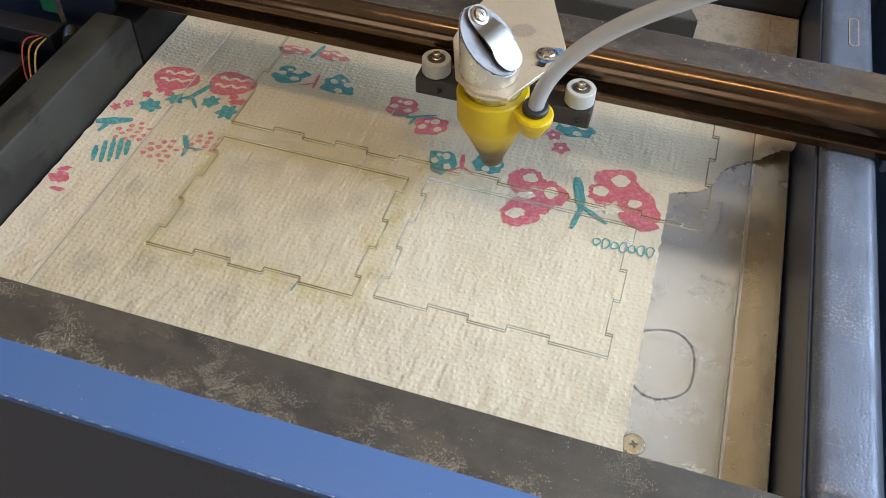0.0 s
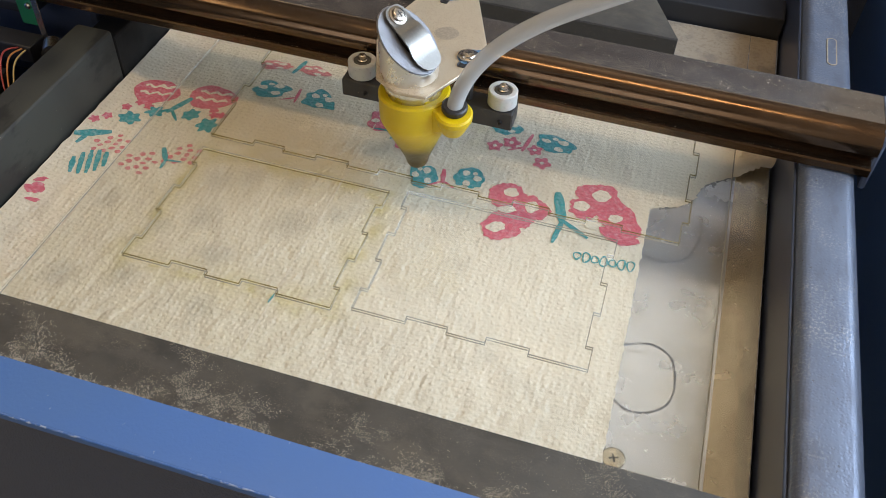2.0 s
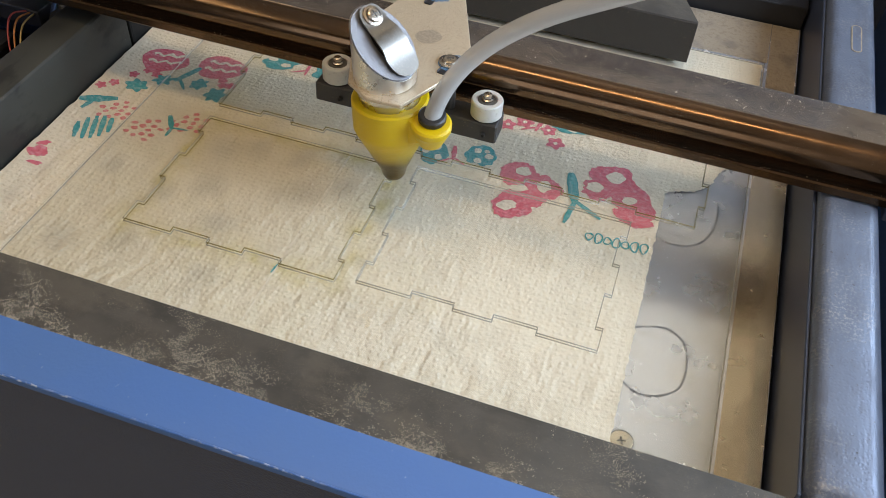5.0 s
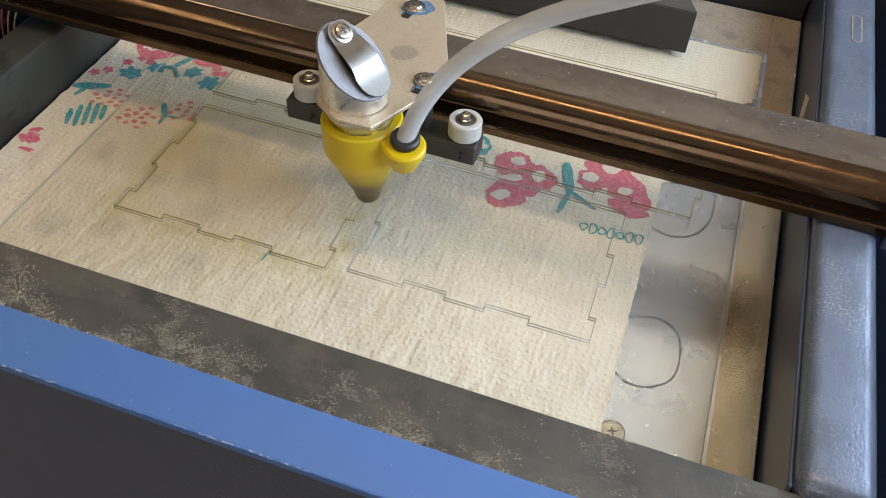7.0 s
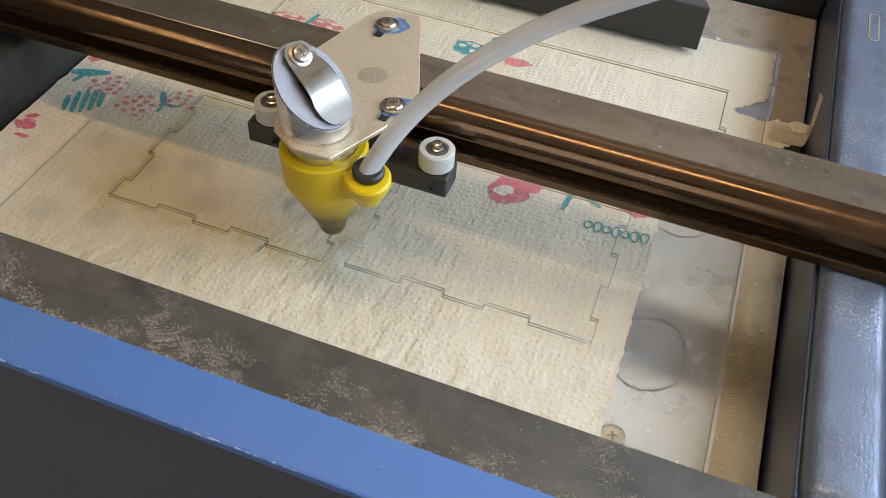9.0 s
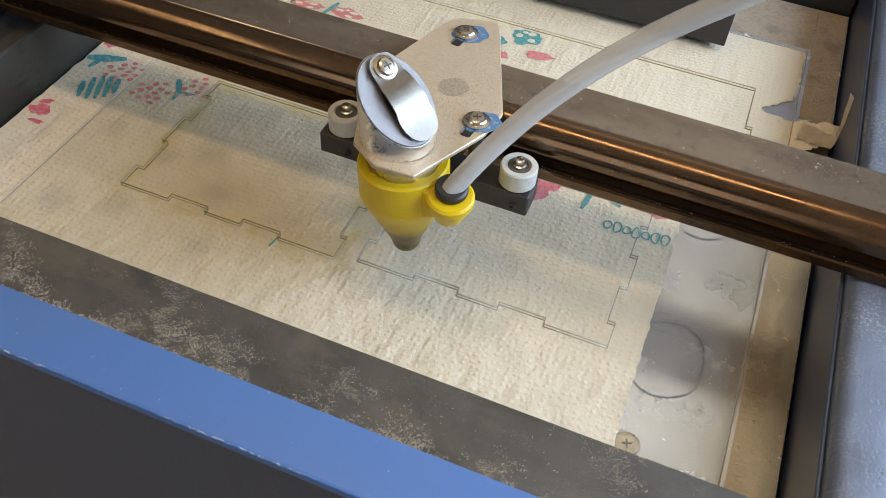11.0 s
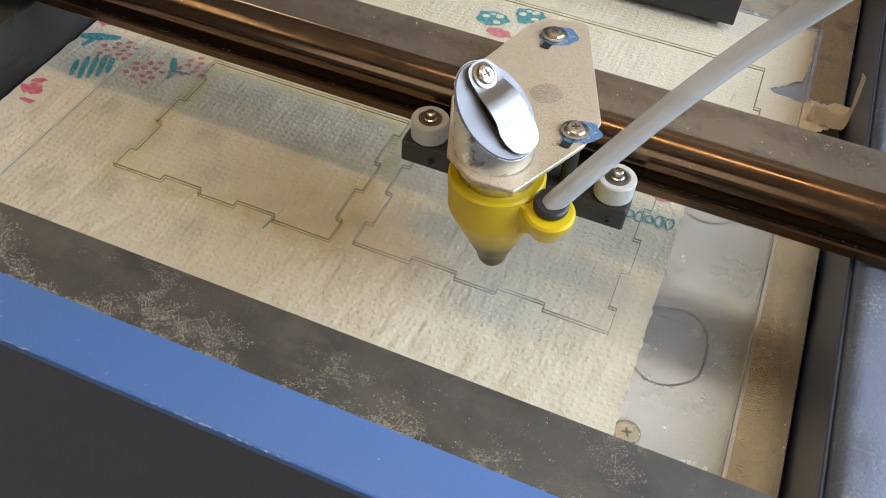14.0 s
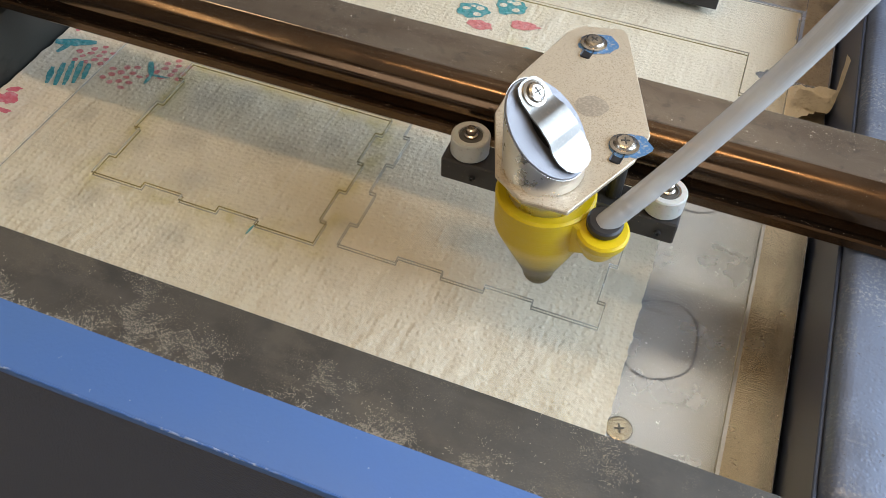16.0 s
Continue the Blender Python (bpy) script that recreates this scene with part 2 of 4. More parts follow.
p = Paint("face_cut_aluminium", (0.28, 0.28, 0.295), 0.46, 0.8)
p.relief(p.noise(0.0006, 0.3, 0.7, 2, (8, 1, 1)), 0.00003)
CUT_FACE = p.mat

p = Paint("speckled_plate", (0.66, 0.56, 0.41), 0.42, 0.4)
p.tint(p.times(p.noise(0.00042, 0.50, 0.66), 0.75), (0.36, 0.25, 0.14))
p.tint(p.times(p.noise(0.014, 0.62, 0.75), 0.6), (0.35, 0.28, 0.22))
p.relief(p.noise(0.0007, 0.5, 0.75), 0.0001)
PLATE = p.mat

p = Paint("rubbed_plate", (0.46, 0.39, 0.30), 0.38, 0.5)
p.tint(p.times(p.noise(0.0009, 0.45, 0.62), 0.8), (0.62, 0.53, 0.40))
WORN_SPOT = p.mat

p = Paint("yellow_print", (0.66, 0.46, 0.003), 0.34, 0.0, Subsurface_Weight=0.05)
p.bsdf.inputs["Subsurface Radius"].default_value = (0.004, 0.003, 0.0005)
p.relief(p.noise(0.0011, 0.3, 0.7, 1, (0.05, 0.05, 6)), 0.00012, 0.5)
p.tint(p.attribute("soot"), (0.05, 0.035, 0.02))
YELLOW = p.mat

p = Paint("bronze_anodised", (0.122, 0.072, 0.039), 0.2, 0.9)
p.tint(p.times(p.noise(0.02, 0.4, 0.7, 4, (0.15, 1, 1)), 0.6), (0.16, 0.105, 0.065))
p.tint(p.times(p.noise(0.0005, 0.5, 0.7, 3), p.noise(0.03, 0.35, 0.65, 3, (0.3, 1, 1))), (0.20, 0.165, 0.125))
p.tint(p.noise(0.0008, 0.70, 0.73, 2), (0.42, 0.36, 0.28))
p.gloss(p.noise(0.012, 0.3, 0.7), 0.12, 0.24)
BRONZE = p.mat

# paler than the beam: reflected grey light put into the colour, with dust
p = Paint("dusty_lit_bronze", (0.34, 0.285, 0.230), 0.2, 0.8)
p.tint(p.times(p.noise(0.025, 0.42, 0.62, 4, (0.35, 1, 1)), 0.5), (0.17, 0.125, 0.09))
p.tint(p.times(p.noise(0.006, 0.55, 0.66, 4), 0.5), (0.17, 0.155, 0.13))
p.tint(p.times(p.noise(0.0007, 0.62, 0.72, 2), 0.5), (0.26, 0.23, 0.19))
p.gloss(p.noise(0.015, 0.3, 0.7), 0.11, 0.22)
DUSTY_LIT_TOP = p.mat

p = Paint("dark_grey_steel", (0.090, 0.083, 0.071), 0.46, 0.2)
p.tint(p.times(p.noise(0.03, 0.35, 0.75), 0.7), (0.035, 0.034, 0.032))
p.tint(p.times(p.times(p.noise(0.014, 0.42, 0.66, 4), p.noise(0.00045, 0.52, 0.70, 3)), 0.55), (0.28, 0.235, 0.17))
p.tint(p.times(p.noise(0.012, 0.5, 0.7, 5, (0.3, 1.6, 1)), 0.45), (0.11, 0.10, 0.085))
p.tint(p.times(p.noise(0.022, 0.50, 0.62, 6, (0.8, 1.2, 1)), 0.5), (0.135, 0.118, 0.092))
p.relief(p.noise(0.0012, 0.5, 0.7), 0.00004)
p.gloss(p.noise(0.02, 0.3, 0.7), 0.42, 0.65)
DARK_BAR = p.mat

p = Paint("smoke_stained_steel", (0.040, 0.040, 0.032), 0.6, 0.0)
p.tint(p.noise(0.060, 0.46, 0.66, 1, (1.6, 1, 1)), (0.014, 0.014, 0.012))
p.tint(p.times(p.noise(0.030, 0.52, 0.60, 5, (1.5, 0.6, 1)), 0.8), (0.010, 0.010, 0.009))
p.tint(p.noise(0.001, 0.74, 0.77, 2), (0.3, 0.27, 0.2))
SMOKED = p.mat

p = Paint("blue_paint", (0.082, 0.182, 0.45), 0.40)
p.tint(p.times(p.noise(0.05), 0.3), (0.10, 0.19, 0.39))
p.tint(p.noise(0.002, 0.74, 0.78, 2), (0.25, 0.34, 0.52))
p.relief(p.noise(0.0014, 0.3, 0.7, 2), 0.00006, 0.5)
BLUE = p.mat

p = Paint("worn_bright_paint", (0.055, 0.15, 0.42), 0.4)
p.tint(p.times(p.noise(0.0012, 0.45, 0.62, 5, (0.5, 1, 1)), p.noise(0.03, 0.4, 0.6, 2)), (0.40, 0.46, 0.58))
WORN_BRIGHT = p.mat

p = Paint("charcoal_paint", (0.086, 0.102, 0.152), 0.5)
p.tint(p.noise(0.0013, 0.4, 0.62), (0.092, 0.100, 0.130))
p.relief(p.noise(0.0013, 0.35, 0.65), 0.0002)
CHARCOAL = p.mat

p = Paint("soot_black_steel", (0.014, 0.013, 0.012), 0.75, 0.0, Specular_IOR_Level=0.15)
p.tint(p.times(p.noise(0.02, 0.4, 0.7), 0.6), (0.030, 0.028, 0.025))
SOOT_BLACK = p.mat

p = Paint("grey_hammered_rail", (0.165, 0.195, 0.26), 0.34, 0.35)
p.tint(p.times(p.times(p.noise(0.035, 0.42, 0.68), p.noise(0.0011, 0.48, 0.64)), 0.7), (0.40, 0.40, 0.39))
p.tint(p.times(p.noise(0.012, 0.48, 0.62, 5, (1.2, 0.4, 1)), 0.6), (0.13, 0.145, 0.19))
p.tint(p.times(p.noise(0.0016, 0.66, 0.72, 3), 0.8), (0.10, 0.10, 0.11))
p.relief(p.cells(0.0014, 0.1, 0.6), 0.00008, 0.6)
p.gloss(p.noise(0.02), 0.34, 0.50)
RAIL_PAINT = p.mat

p = Paint("black_plastic", (0.018, 0.018, 0.02), 0.45)
p.tint(p.noise(0.0012, 0.70, 0.76), (0.10, 0.09, 0.07))
BLACK = p.mat

# dark navy; on the rail it stands for shade on the inner side
p = Paint("dark_navy", (0.058, 0.072, 0.112), 0.36)
p.tint(p.noise(0.001, 0.72, 0.76), (0.12, 0.11, 0.10))
DARK_NAVY = p.mat

p = Paint("carriage_block", (0.035, 0.032, 0.03), 0.5, 0.2)
p.tint(p.noise(0.0008, 0.64, 0.74), (0.28, 0.22, 0.15))
BLOCK = p.mat

p = Paint("white_nylon", (0.50, 0.48, 0.44), 0.45, 0.0, Subsurface_Weight=0.1)
p.tint(p.times(p.noise(0.0015, 0.55, 0.7), 0.7), (0.35, 0.33, 0.30))
NYLON = p.mat

p = Paint("nickel_screw", (0.58, 0.53, 0.46), 0.26, 1.0)
p.tint(p.times(p.noise(0.001, 0.5, 0.7), 0.6), (0.3, 0.24, 0.16))
NICKEL = p.mat

p = Paint("milky_silicone", (0.70, 0.70, 0.68), 0.28, 0.0, IOR=1.41, Subsurface_Weight=0.3, Alpha=0.58)
p.bsdf.inputs["Subsurface Radius"].default_value = (0.004, 0.004, 0.004)
p.gloss(p.noise(0.01, 0.3, 0.7), 0.14, 0.30)
SILICONE = p.mat

DUST = Paint("tan_dust", (0.44, 0.385, 0.30), 0.9).mat
PALE_DOTS = Paint("pale_specks", (0.82, 0.82, 0.80), 0.6).mat
INKLINE = Paint("grey_pen", (0.14, 0.14, 0.15), 0.6).mat
p = Paint("blue_thread_lacquer", (0.07, 0.18, 0.34), 0.4)
p.tint(p.noise(0.0012, 0.5, 0.66), (0.40, 0.38, 0.34))
BLUE_LACQUER = p.mat
GREEN_BOARD = Paint("green_circuit_board", (0.015, 0.16, 0.07), 0.4).mat
CABLE = {c: Paint(c + "_cable", rgb, 0.45).mat for c, rgb in {"red": (0.36, 0.05, 0.035), "orange": (0.55, 0.22, 0.06), "yellow": (0.62, 0.48, 0.20)}.items()}
p = Paint("room_wall_paint", (0.76, 0.73, 0.68), 0.85)
p.tint(p.times(p.noise(0.4), 0.3), (0.68, 0.65, 0.60))
ROOM_PAINT = p.mat
# bright, so that the metal below has a pale ceiling to reflect
p = Paint("white_ceiling_paint", (0.84, 0.82, 0.78), 0.9)
p.tint(p.times(p.noise(0.5), 0.3), (0.76, 0.74, 0.70))
CEILING_PAINT = p.mat
# dark brown for unseen walls that should bounce and reflect little light
p = Paint("low_bounce_brown", (0.22, 0.19, 0.15), 0.8)
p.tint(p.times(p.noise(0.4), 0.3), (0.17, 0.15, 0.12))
LOW_BOUNCE = p.mat
p = Paint("concrete_floor", (0.24, 0.23, 0.21), 0.7)
p.tint(p.noise(0.3), (0.3, 0.29, 0.27))
CONCRETE = p.mat

# ---------- unseen room, added to close in the light round the machine ---
def structure(name, bm, material, label, category):
    return thing(name, bm, material, label, category, kind="structure")


structure("floor", box(-2.2, 0.52, -2.2, 2.2, -0.45, -0.35), CONCRETE, "grey concrete workshop floor under the machine", "floor")
structure("ceiling", box(-2.2, 0.52, -2.2, 2.2, 1.9, 2.0), CEILING_PAINT, "unseen ceiling, kept white for bright reflections in the metal", "ceiling")
structure("wall_north", box(-2.2, 0.52, 2.1, 2.2, -0.35, 1.9), ROOM_PAINT, "pale painted wall behind the machine", "wall")
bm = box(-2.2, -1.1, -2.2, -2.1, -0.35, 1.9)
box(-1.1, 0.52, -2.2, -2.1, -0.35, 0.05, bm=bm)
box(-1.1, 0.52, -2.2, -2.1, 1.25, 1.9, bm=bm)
structure("wall_south", bm, LOW_BOUNCE, "unseen wall, kept dark brown in reflections, with an added fill opening", "wall")
structure("wall_west", box(-2.2, -2.1, -2.1, 2.1, -0.35, 1.9), LOW_BOUNCE, "unseen side wall, kept dark brown to bounce little light", "wall")
bm = box(0.42, 0.52, -2.1, -0.20, -0.35, 1.9)
box(0.42, 0.52, 0.48, 2.1, -0.35, 1.9, bm=bm)
box(0.42, 0.52, -0.20, 0.48, -0.35, 0.13, bm=bm)
box(0.42, 0.52, -0.20, 0.48, 0.53, 1.9, bm=bm)
structure("wall_east", bm, ROOM_PAINT, "painted side wall with a window opening", "wall")

# ---------- machine case ----------
case = tagged(empty("laser_cutter_case"), "blue and charcoal painted sheet metal laser cutter case", "laser cutter")
lip_edge = [(-0.0986 - 0.0014 * math.sin(a), 0.0292 + 0.0014 * math.cos(a)) for a in [math.radians(15 * k) for k in range(7)]]
front_lip = part("front_lip", extruded([(-0.0986, 0.0276), (-0.0797, 0.0276), (-0.0797, 0.0306)] + lip_edge + [(-0.1000, 0.0276)], -0.34, 0.34), BLUE, case, "blue painted front lip with worn edge")
# pale strip holds both worn paint and the lip edge's highlight
part("worn_bright_edge", tube([(-0.16 + 0.002 * k, -0.09955 + 0.00010 * math.sin(k * 2.3), 0.03012 + 0.00008 * math.sin(k * 1.7)) for k in range(144)], 0.00038, 8), WORN_BRIGHT, case, "pale worn paint and painted edge highlight along the lip")
part("front_panel", box(-0.34, 0.34, -0.0990, -0.0950, -0.35, 0.0275, 0.001), CHARCOAL, case, "charcoal textured front panel")
part("side_panel", box(0.236, 0.24, -0.1, 0.42, -0.35, 0.075), BLUE, case, "blue painted inner side panel")
part("side_panel", box(-0.30, -0.296, -0.1, 0.42, -0.35, 0.075), BLUE, case, "blue painted inner side panel")
part("inner_tray", box(0.1930, 0.2359, -0.0955, 0.4199, -0.1220, -0.1200), BLUE, case, "blue inner tray beside the rail")
part("back_panel", box(-0.30, 0.24, 0.42, 0.424, -0.35, 0.10), CHARCOAL, case)
# out of view; added so that bed and beam reflect dark blue
part("reflected_lid", box(-0.30, 0.24, 0.4245, 0.4285, 0.06, 0.29, 0.002), DARK_NAVY, case, "unseen dark blue lid at the back, there for its reflection")
part("bottom_tray", box(-0.30, 0.24, -0.1, 0.42, -0.204, -0.20), CHARCOAL, case)

# ---------- frame of bars round the bed ----------
front_bar = thing("front_bar", box(-0.30, 0.236, -0.0797, -0.0552, -0.03, 0.0303, 0.0005), DARK_BAR, "dark grey steel bar with tan dust in front of the bed", "machine frame")
thing("side_bar", box(-0.1925, -0.172, -0.0565, 0.112, -0.03, 0.030, 0.0022, 3), SMOKED, "smoke-stained dark steel side bar along the paper towel", "machine frame")
thing("side_bar", box(-0.188, -0.172, 0.1125, 0.42, -0.03, 0.0255, 0.0015), SOOT_BLACK, "black inner side bar below the gantry end", "machine frame")

# ---------- the bed ----------
bed = thing("metal_bed", box(-0.1715, 0.1655, -0.0560, 0.2745, -0.0040, -0.0008, 0.0003, 1), ALUMINIUM, "scratched brushed aluminium bed plate", "bed plate")
part("bare_strip", box(0.1490, 0.1650, -0.0555, 0.1715, -0.0011, -0.0005), BARE_BED, bed, "brown worn bare metal beside the sheet")
part("dusty_strip", box(0.1495, 0.1645, 0.172, 0.2735, -0.0011, -0.0005), DUSTY_BED, bed, "brown dusty rear corner of the bed")
part("dusty_strip", box(-0.16, 0.1490, 0.232, 0.2735, -0.0011, -0.0005), DUSTY_BED, bed, "brown dusty rear edge of the bed")
for x, y in ((0.116, -0.033),):
    part("screw_seat", lathe([(0.0001, -0.00090), (0.0045, -0.00090), (0.0046, -0.00074), (0.0001, -0.00073)], 32), DARK_BAR, bed, "dark rim of the screw hole", pose(x, y, 0))
    bm = lathe([(0.0001, -0.0008), (0.0042, -0.0008), (0.0042, -0.00064), (0.0040, -0.00058), (0.0001, -0.00056)], 32)
    bolt = part("countersunk_screw", bm, BARE_BED, bed, "cross-head countersunk screw", pose(x, y, 0, 0, 0, 20))
    bm = box(-0.0017, 0.0017, -0.0003, 0.0003, -0.0007, -0.00050)
    box(-0.0003, 0.0003, -0.0017, 0.0017, -0.0007, -0.00049, bm=bm)
    part("cross_recess", bm, DARK_BAR, bolt)


def ribbon(points, width, z):
    made = bmesh.new()
    pts = [Vector((x, y, z)) for x, y in points]
    rows = []
    for i, q in enumerate(pts):
        d = (pts[min(i + 1, len(pts) - 1)] - pts[max(i - 1, 0)]).normalized()
        n = Vector((-d.y, d.x, 0)) * width * (0.35 + 0.3 * noise.noise(q * 600 + Vector((3, 1, 0))))
        rows.append((made.verts.new(q - n), made.verts.new(q + n)))
    for a, b in zip(rows, rows[1:]):
        made.faces.new((a[0], b[0], b[1], a[1]))
    bmesh.ops.recalc_face_normals(made, faces=made.faces[:])
    return made


loop = [(0.108, 0.017), (0.114, 0.0215), (0.124, 0.024), (0.1315, 0.019), (0.134, 0.008), (0.1325, -0.003), (0.125, -0.0095), (0.117, -0.0105), (0.110, -0.006)]
part("pen_outline", ribbon([(q.x, q.y) for q in glide([(x, y, 0) for x, y in loop], 12)], 0.0008, -0.00045), INKLINE, bed, "grey pen outline drawn on the metal")
loop = [(0.112, 0.0745), (0.118, 0.072), (0.125, 0.073), (0.132, 0.079), (0.136, 0.091), (0.136, 0.106)]
part("pen_outline", ribbon([(q.x, q.y) for q in glide([(x, y, 0) for x, y in loop], 12)], 0.0007, -0.00045), INKLINE, bed, "grey pen outline drawn on the metal")

# ---------- paper towel ----------
LEFT_PANEL = (-0.1050, -0.0080, -0.0030, 0.0722)
UPPER_PANEL = (-0.104, 0.127, 0.0835, 0.166)


def towel_z(x, y):
    q = Vector((x, y, 0))
    front = min(1, max(0.25, (0.03 - y) / 0.06))
    z = 0.00040 * front * noise.noise(q * 90 + Vector((0, 0, 4))) + 0.00034 * front * noise.noise(Vector((x * 230 - y * 60, y * 70, 2)))
    z += 0.00095 * front ** 2 * abs(noise.noise(Vector((x * 150 - y * 75, y * 42 + x * 12, 8))))
    if x < -0.150:
        z += 0.0022 * ((-0.150 - x) / 0.02) ** 2 + 0.0002 * noise.noise(q * 90)
    if y > 0.13 and x > 0.1475:
        lift = min(1.0, (x - 0.1475) / 0.006)
        z += lift * (0.0022 + 0.12 * (x - 0.149) + 0.0042 * abs(noise.noise(q * 150)) + 0.0012 * noise.noise(q * 420))
    return max(z, -0.0004)


def ramp(x, a, b, ya, yb):
    return ya + (yb - ya) * min(1, max(0, (x - a) / (b - a)))


def towel_right(y):
    rough = 0.0007 * noise.noise(Vector((y * 900, 0, 0))) + 0.0012 * noise.noise(Vector((y * 260, 5, 0)))
    tear = ((-0.06, 0.1122), (0.100, 0.1116), (0.1045, 0.1122), (0.1085, 0.1235), (0.1125, 0.1276), (0.1170, 0.1311), (0.1258, 0.1330), (0.1333, 0.1391), (0.1389, 0.1468), (0.1419, 0.1534), (0.1485, 0.1626), (0.1541, 0.1660), (0.1650, 0.1690), (0.1662, 0.1500), (0.1690, 0.1312), (0.1769, 0.1391), (0.1823, 0.1450), (0.2000, 0.1468), (0.2300, 0.1462))
    for (a, p), (b, q) in zip(tear, tear[1:]):
        if y < b:
            ragged = 0.6 if y < 0.10 else 2.6 if y < 0.18 else 1.0
            return ramp(y, a, b, p, q) + ragged * rough
    return 0.1462


def edge_distance(x, y, rect):
    x0, x1, y0, y1 = rect
    dx, dy = max(x0 - x, 0, x - x1), max(y0 - y, 0, y - y1)
    if dx or dy:
        return math.hypot(dx, dy)
    return min(x - x0, x1 - x, y - y0, y1 - y)


def make_towel():
    step = 0.0013
    xs, ys = np.arange(-0.1705, 0.1755, step), np.arange(-0.0562, 0.2285, step)
    verts, faces, index, scorch_and_warmth, damp = [], [], {}, [], []
    spots = ((-0.088, 0.056, 0.009), (-0.052, 0.063, 0.007), (-0.027, 0.052, 0.007), (-0.100, -0.012, 0.008), (-0.068, 0.010, 0.008), (-0.130, 0.028, 0.007), (-0.125, -0.02, 0.009), (-0.083, 0.030, 0.009), (-0.043, 0.040, 0.010), (-0.003, 0.013, 0.0045), (-0.015, 0.091, 0.0025), (-0.06, -0.018, 0.008), (-0.10, 0.02, 0.006), (-0.02, 0.105, 0.009), (-0.075, 0.062, 0.007))
    right = {j: towel_right(y) for j, y in enumerate(ys)}

    def vertex(i, j):
        if (i, j) not in index:
            x, y = min(float(xs[i]), right[j]), float(ys[j])
            if i < 3:
                x += 0.0005 * noise.noise(Vector((y * 180, 9, 0)))
            index[i, j] = len(verts)
            verts.append((x, y, towel_z(x, y)))
            wob = 0.006 * noise.noise(Vector((x * 120, y * 120, 7)))
            d = min(edge_distance(x, y, LEFT_PANEL), edge_distance(x, y, (UPPER_PANEL[0], 0.02, UPPER_PANEL[2], 0.30)) + 0.004)
            # kerf scorch, plus an even tint for the warmer light at left
            scorch_and_warmth.append(max(0.0, 0.85 * math.exp(-max(0, d + wob) / 0.0048)) + 0.16 * min(1.0, max(0.0, (0.004 - x) / 0.02)))
            damp.append(max([0.0] + [0.42 * min(1, max(0, 1.25 - math.hypot(x - a, y - b) / r + wob * 60)) for a, b, r in spots]))
        return index[i, j]

    for j in range(len(ys) - 1):
        for i in range(len(xs) - 1):
            if xs[i] < right[j] and xs[i] < right[j + 1]:
                faces.append((vertex(i, j), vertex(i + 1, j), vertex(i + 1, j + 1), vertex(i, j + 1)))
    me = bpy.data.meshes.new("paper_towel")
    me.from_pydata(verts, [], faces)
    me.polygons.foreach_set("use_smooth", [True] * len(faces))
    for name, values in (("scorch_and_warmth", scorch_and_warmth), ("damp", damp)):
        me.attributes.new(name, "FLOAT", "POINT").data.foreach_set("value", values)
    me.materials.append(TOWEL)
    return tagged(new("paper_towel", me), "white embossed paper towel with printed butterflies, torn edge, scorched kerf lines, left side tinted for warm light", "paper towel")


towel = make_towel()


CURL = [(0.1500, 0.1545, 0.0040), (0.1580, 0.1500, 0.0060), (0.1630, 0.1485, 0.0070), (0.1652, 0.1510, 0.0080), (0.1660, 0.1560, 0.0110), (0.1664, 0.1620, 0.0160), (0.1664, 0.1660, 0.0215)]


def make_curl():
    made = bmesh.new()
    spine = glide(CURL, 8)
    rows = []
    for i, q in enumerate(spine):
        t = i / (len(spine) - 1)
        w = (0.0080 if t < 0.40 else ramp(t, 0.40, 0.62, 0.0080, 0.0034)) * (1 + 0.35 * noise.noise(q * 260)) + 0.0008
        lean = Vector((0.25 - 0.6 * t, 0.9 - 0.5 * t, 0.26)).normalized()
        rows.append([made.verts.new(q + lean * w * (k / 4 - 0.4) + Vector((0, 0, 1)) * (0.0006 * noise.noise((q + lean * 0.004 * k) * 420))) for k in range(5)])
    for a, b in zip(rows, rows[1:]):
        for k in range(4):
            made.faces.new((a[k], b[k], b[k + 1], a[k + 1]))
    bmesh.ops.solidify(made, geom=made.faces[:], thickness=0.0003)
    return made


part("torn_curl", make_curl(), PAPER_SPOT, towel, "torn strip of towel curling up at the corner")


def blob(cx, cy, ax, ay, angle=0.0, wobble=0.12, lobes=0, seed=0, lift=0.00022, rings=5, segments=44, pinch=0.0, notch=0.05):
    """An uneven printed patch that follows the paper."""
    made = bmesh.new()
    c, s = math.cos(math.radians(angle)), math.sin(math.radians(angle))

    def at(k, i):
        a = 2 * math.pi * i / segments
        r = 1 + wobble * noise.noise(Vector((math.cos(a) * 1.7 + seed * 3.1, math.sin(a) * 1.7, seed)))
        r += notch * noise.noise(Vector((math.cos(a) * 5, math.sin(a) * 5, seed + 9)))
        if lobes:
            r *= 0.88 + 0.17 * math.cos(lobes * a)
        u, v = ax * r * math.cos(a) * k / rings, ay * r * math.sin(a) * k / rings * (1 - pinch * math.cos(a))
        x, y = cx + c * u - s * v, cy + s * u + c * v
        return made.verts.new((x, y, towel_z(x, y) + lift))

    middle = at(0, 0)
    before = None
    for k in range(1, rings + 1):
        ring = [at(k, i) for i in range(segments)]
        for i in range(segments):
            n = (i + 1) % segments
            made.faces.new((middle, ring[i], ring[n]) if before is None else (before[i], ring[i], ring[n], before[n]))
        before = ring
    return made


def printed(name, ink, *args, **kw):
    return part(name, blob(*args, **kw), ink, towel)


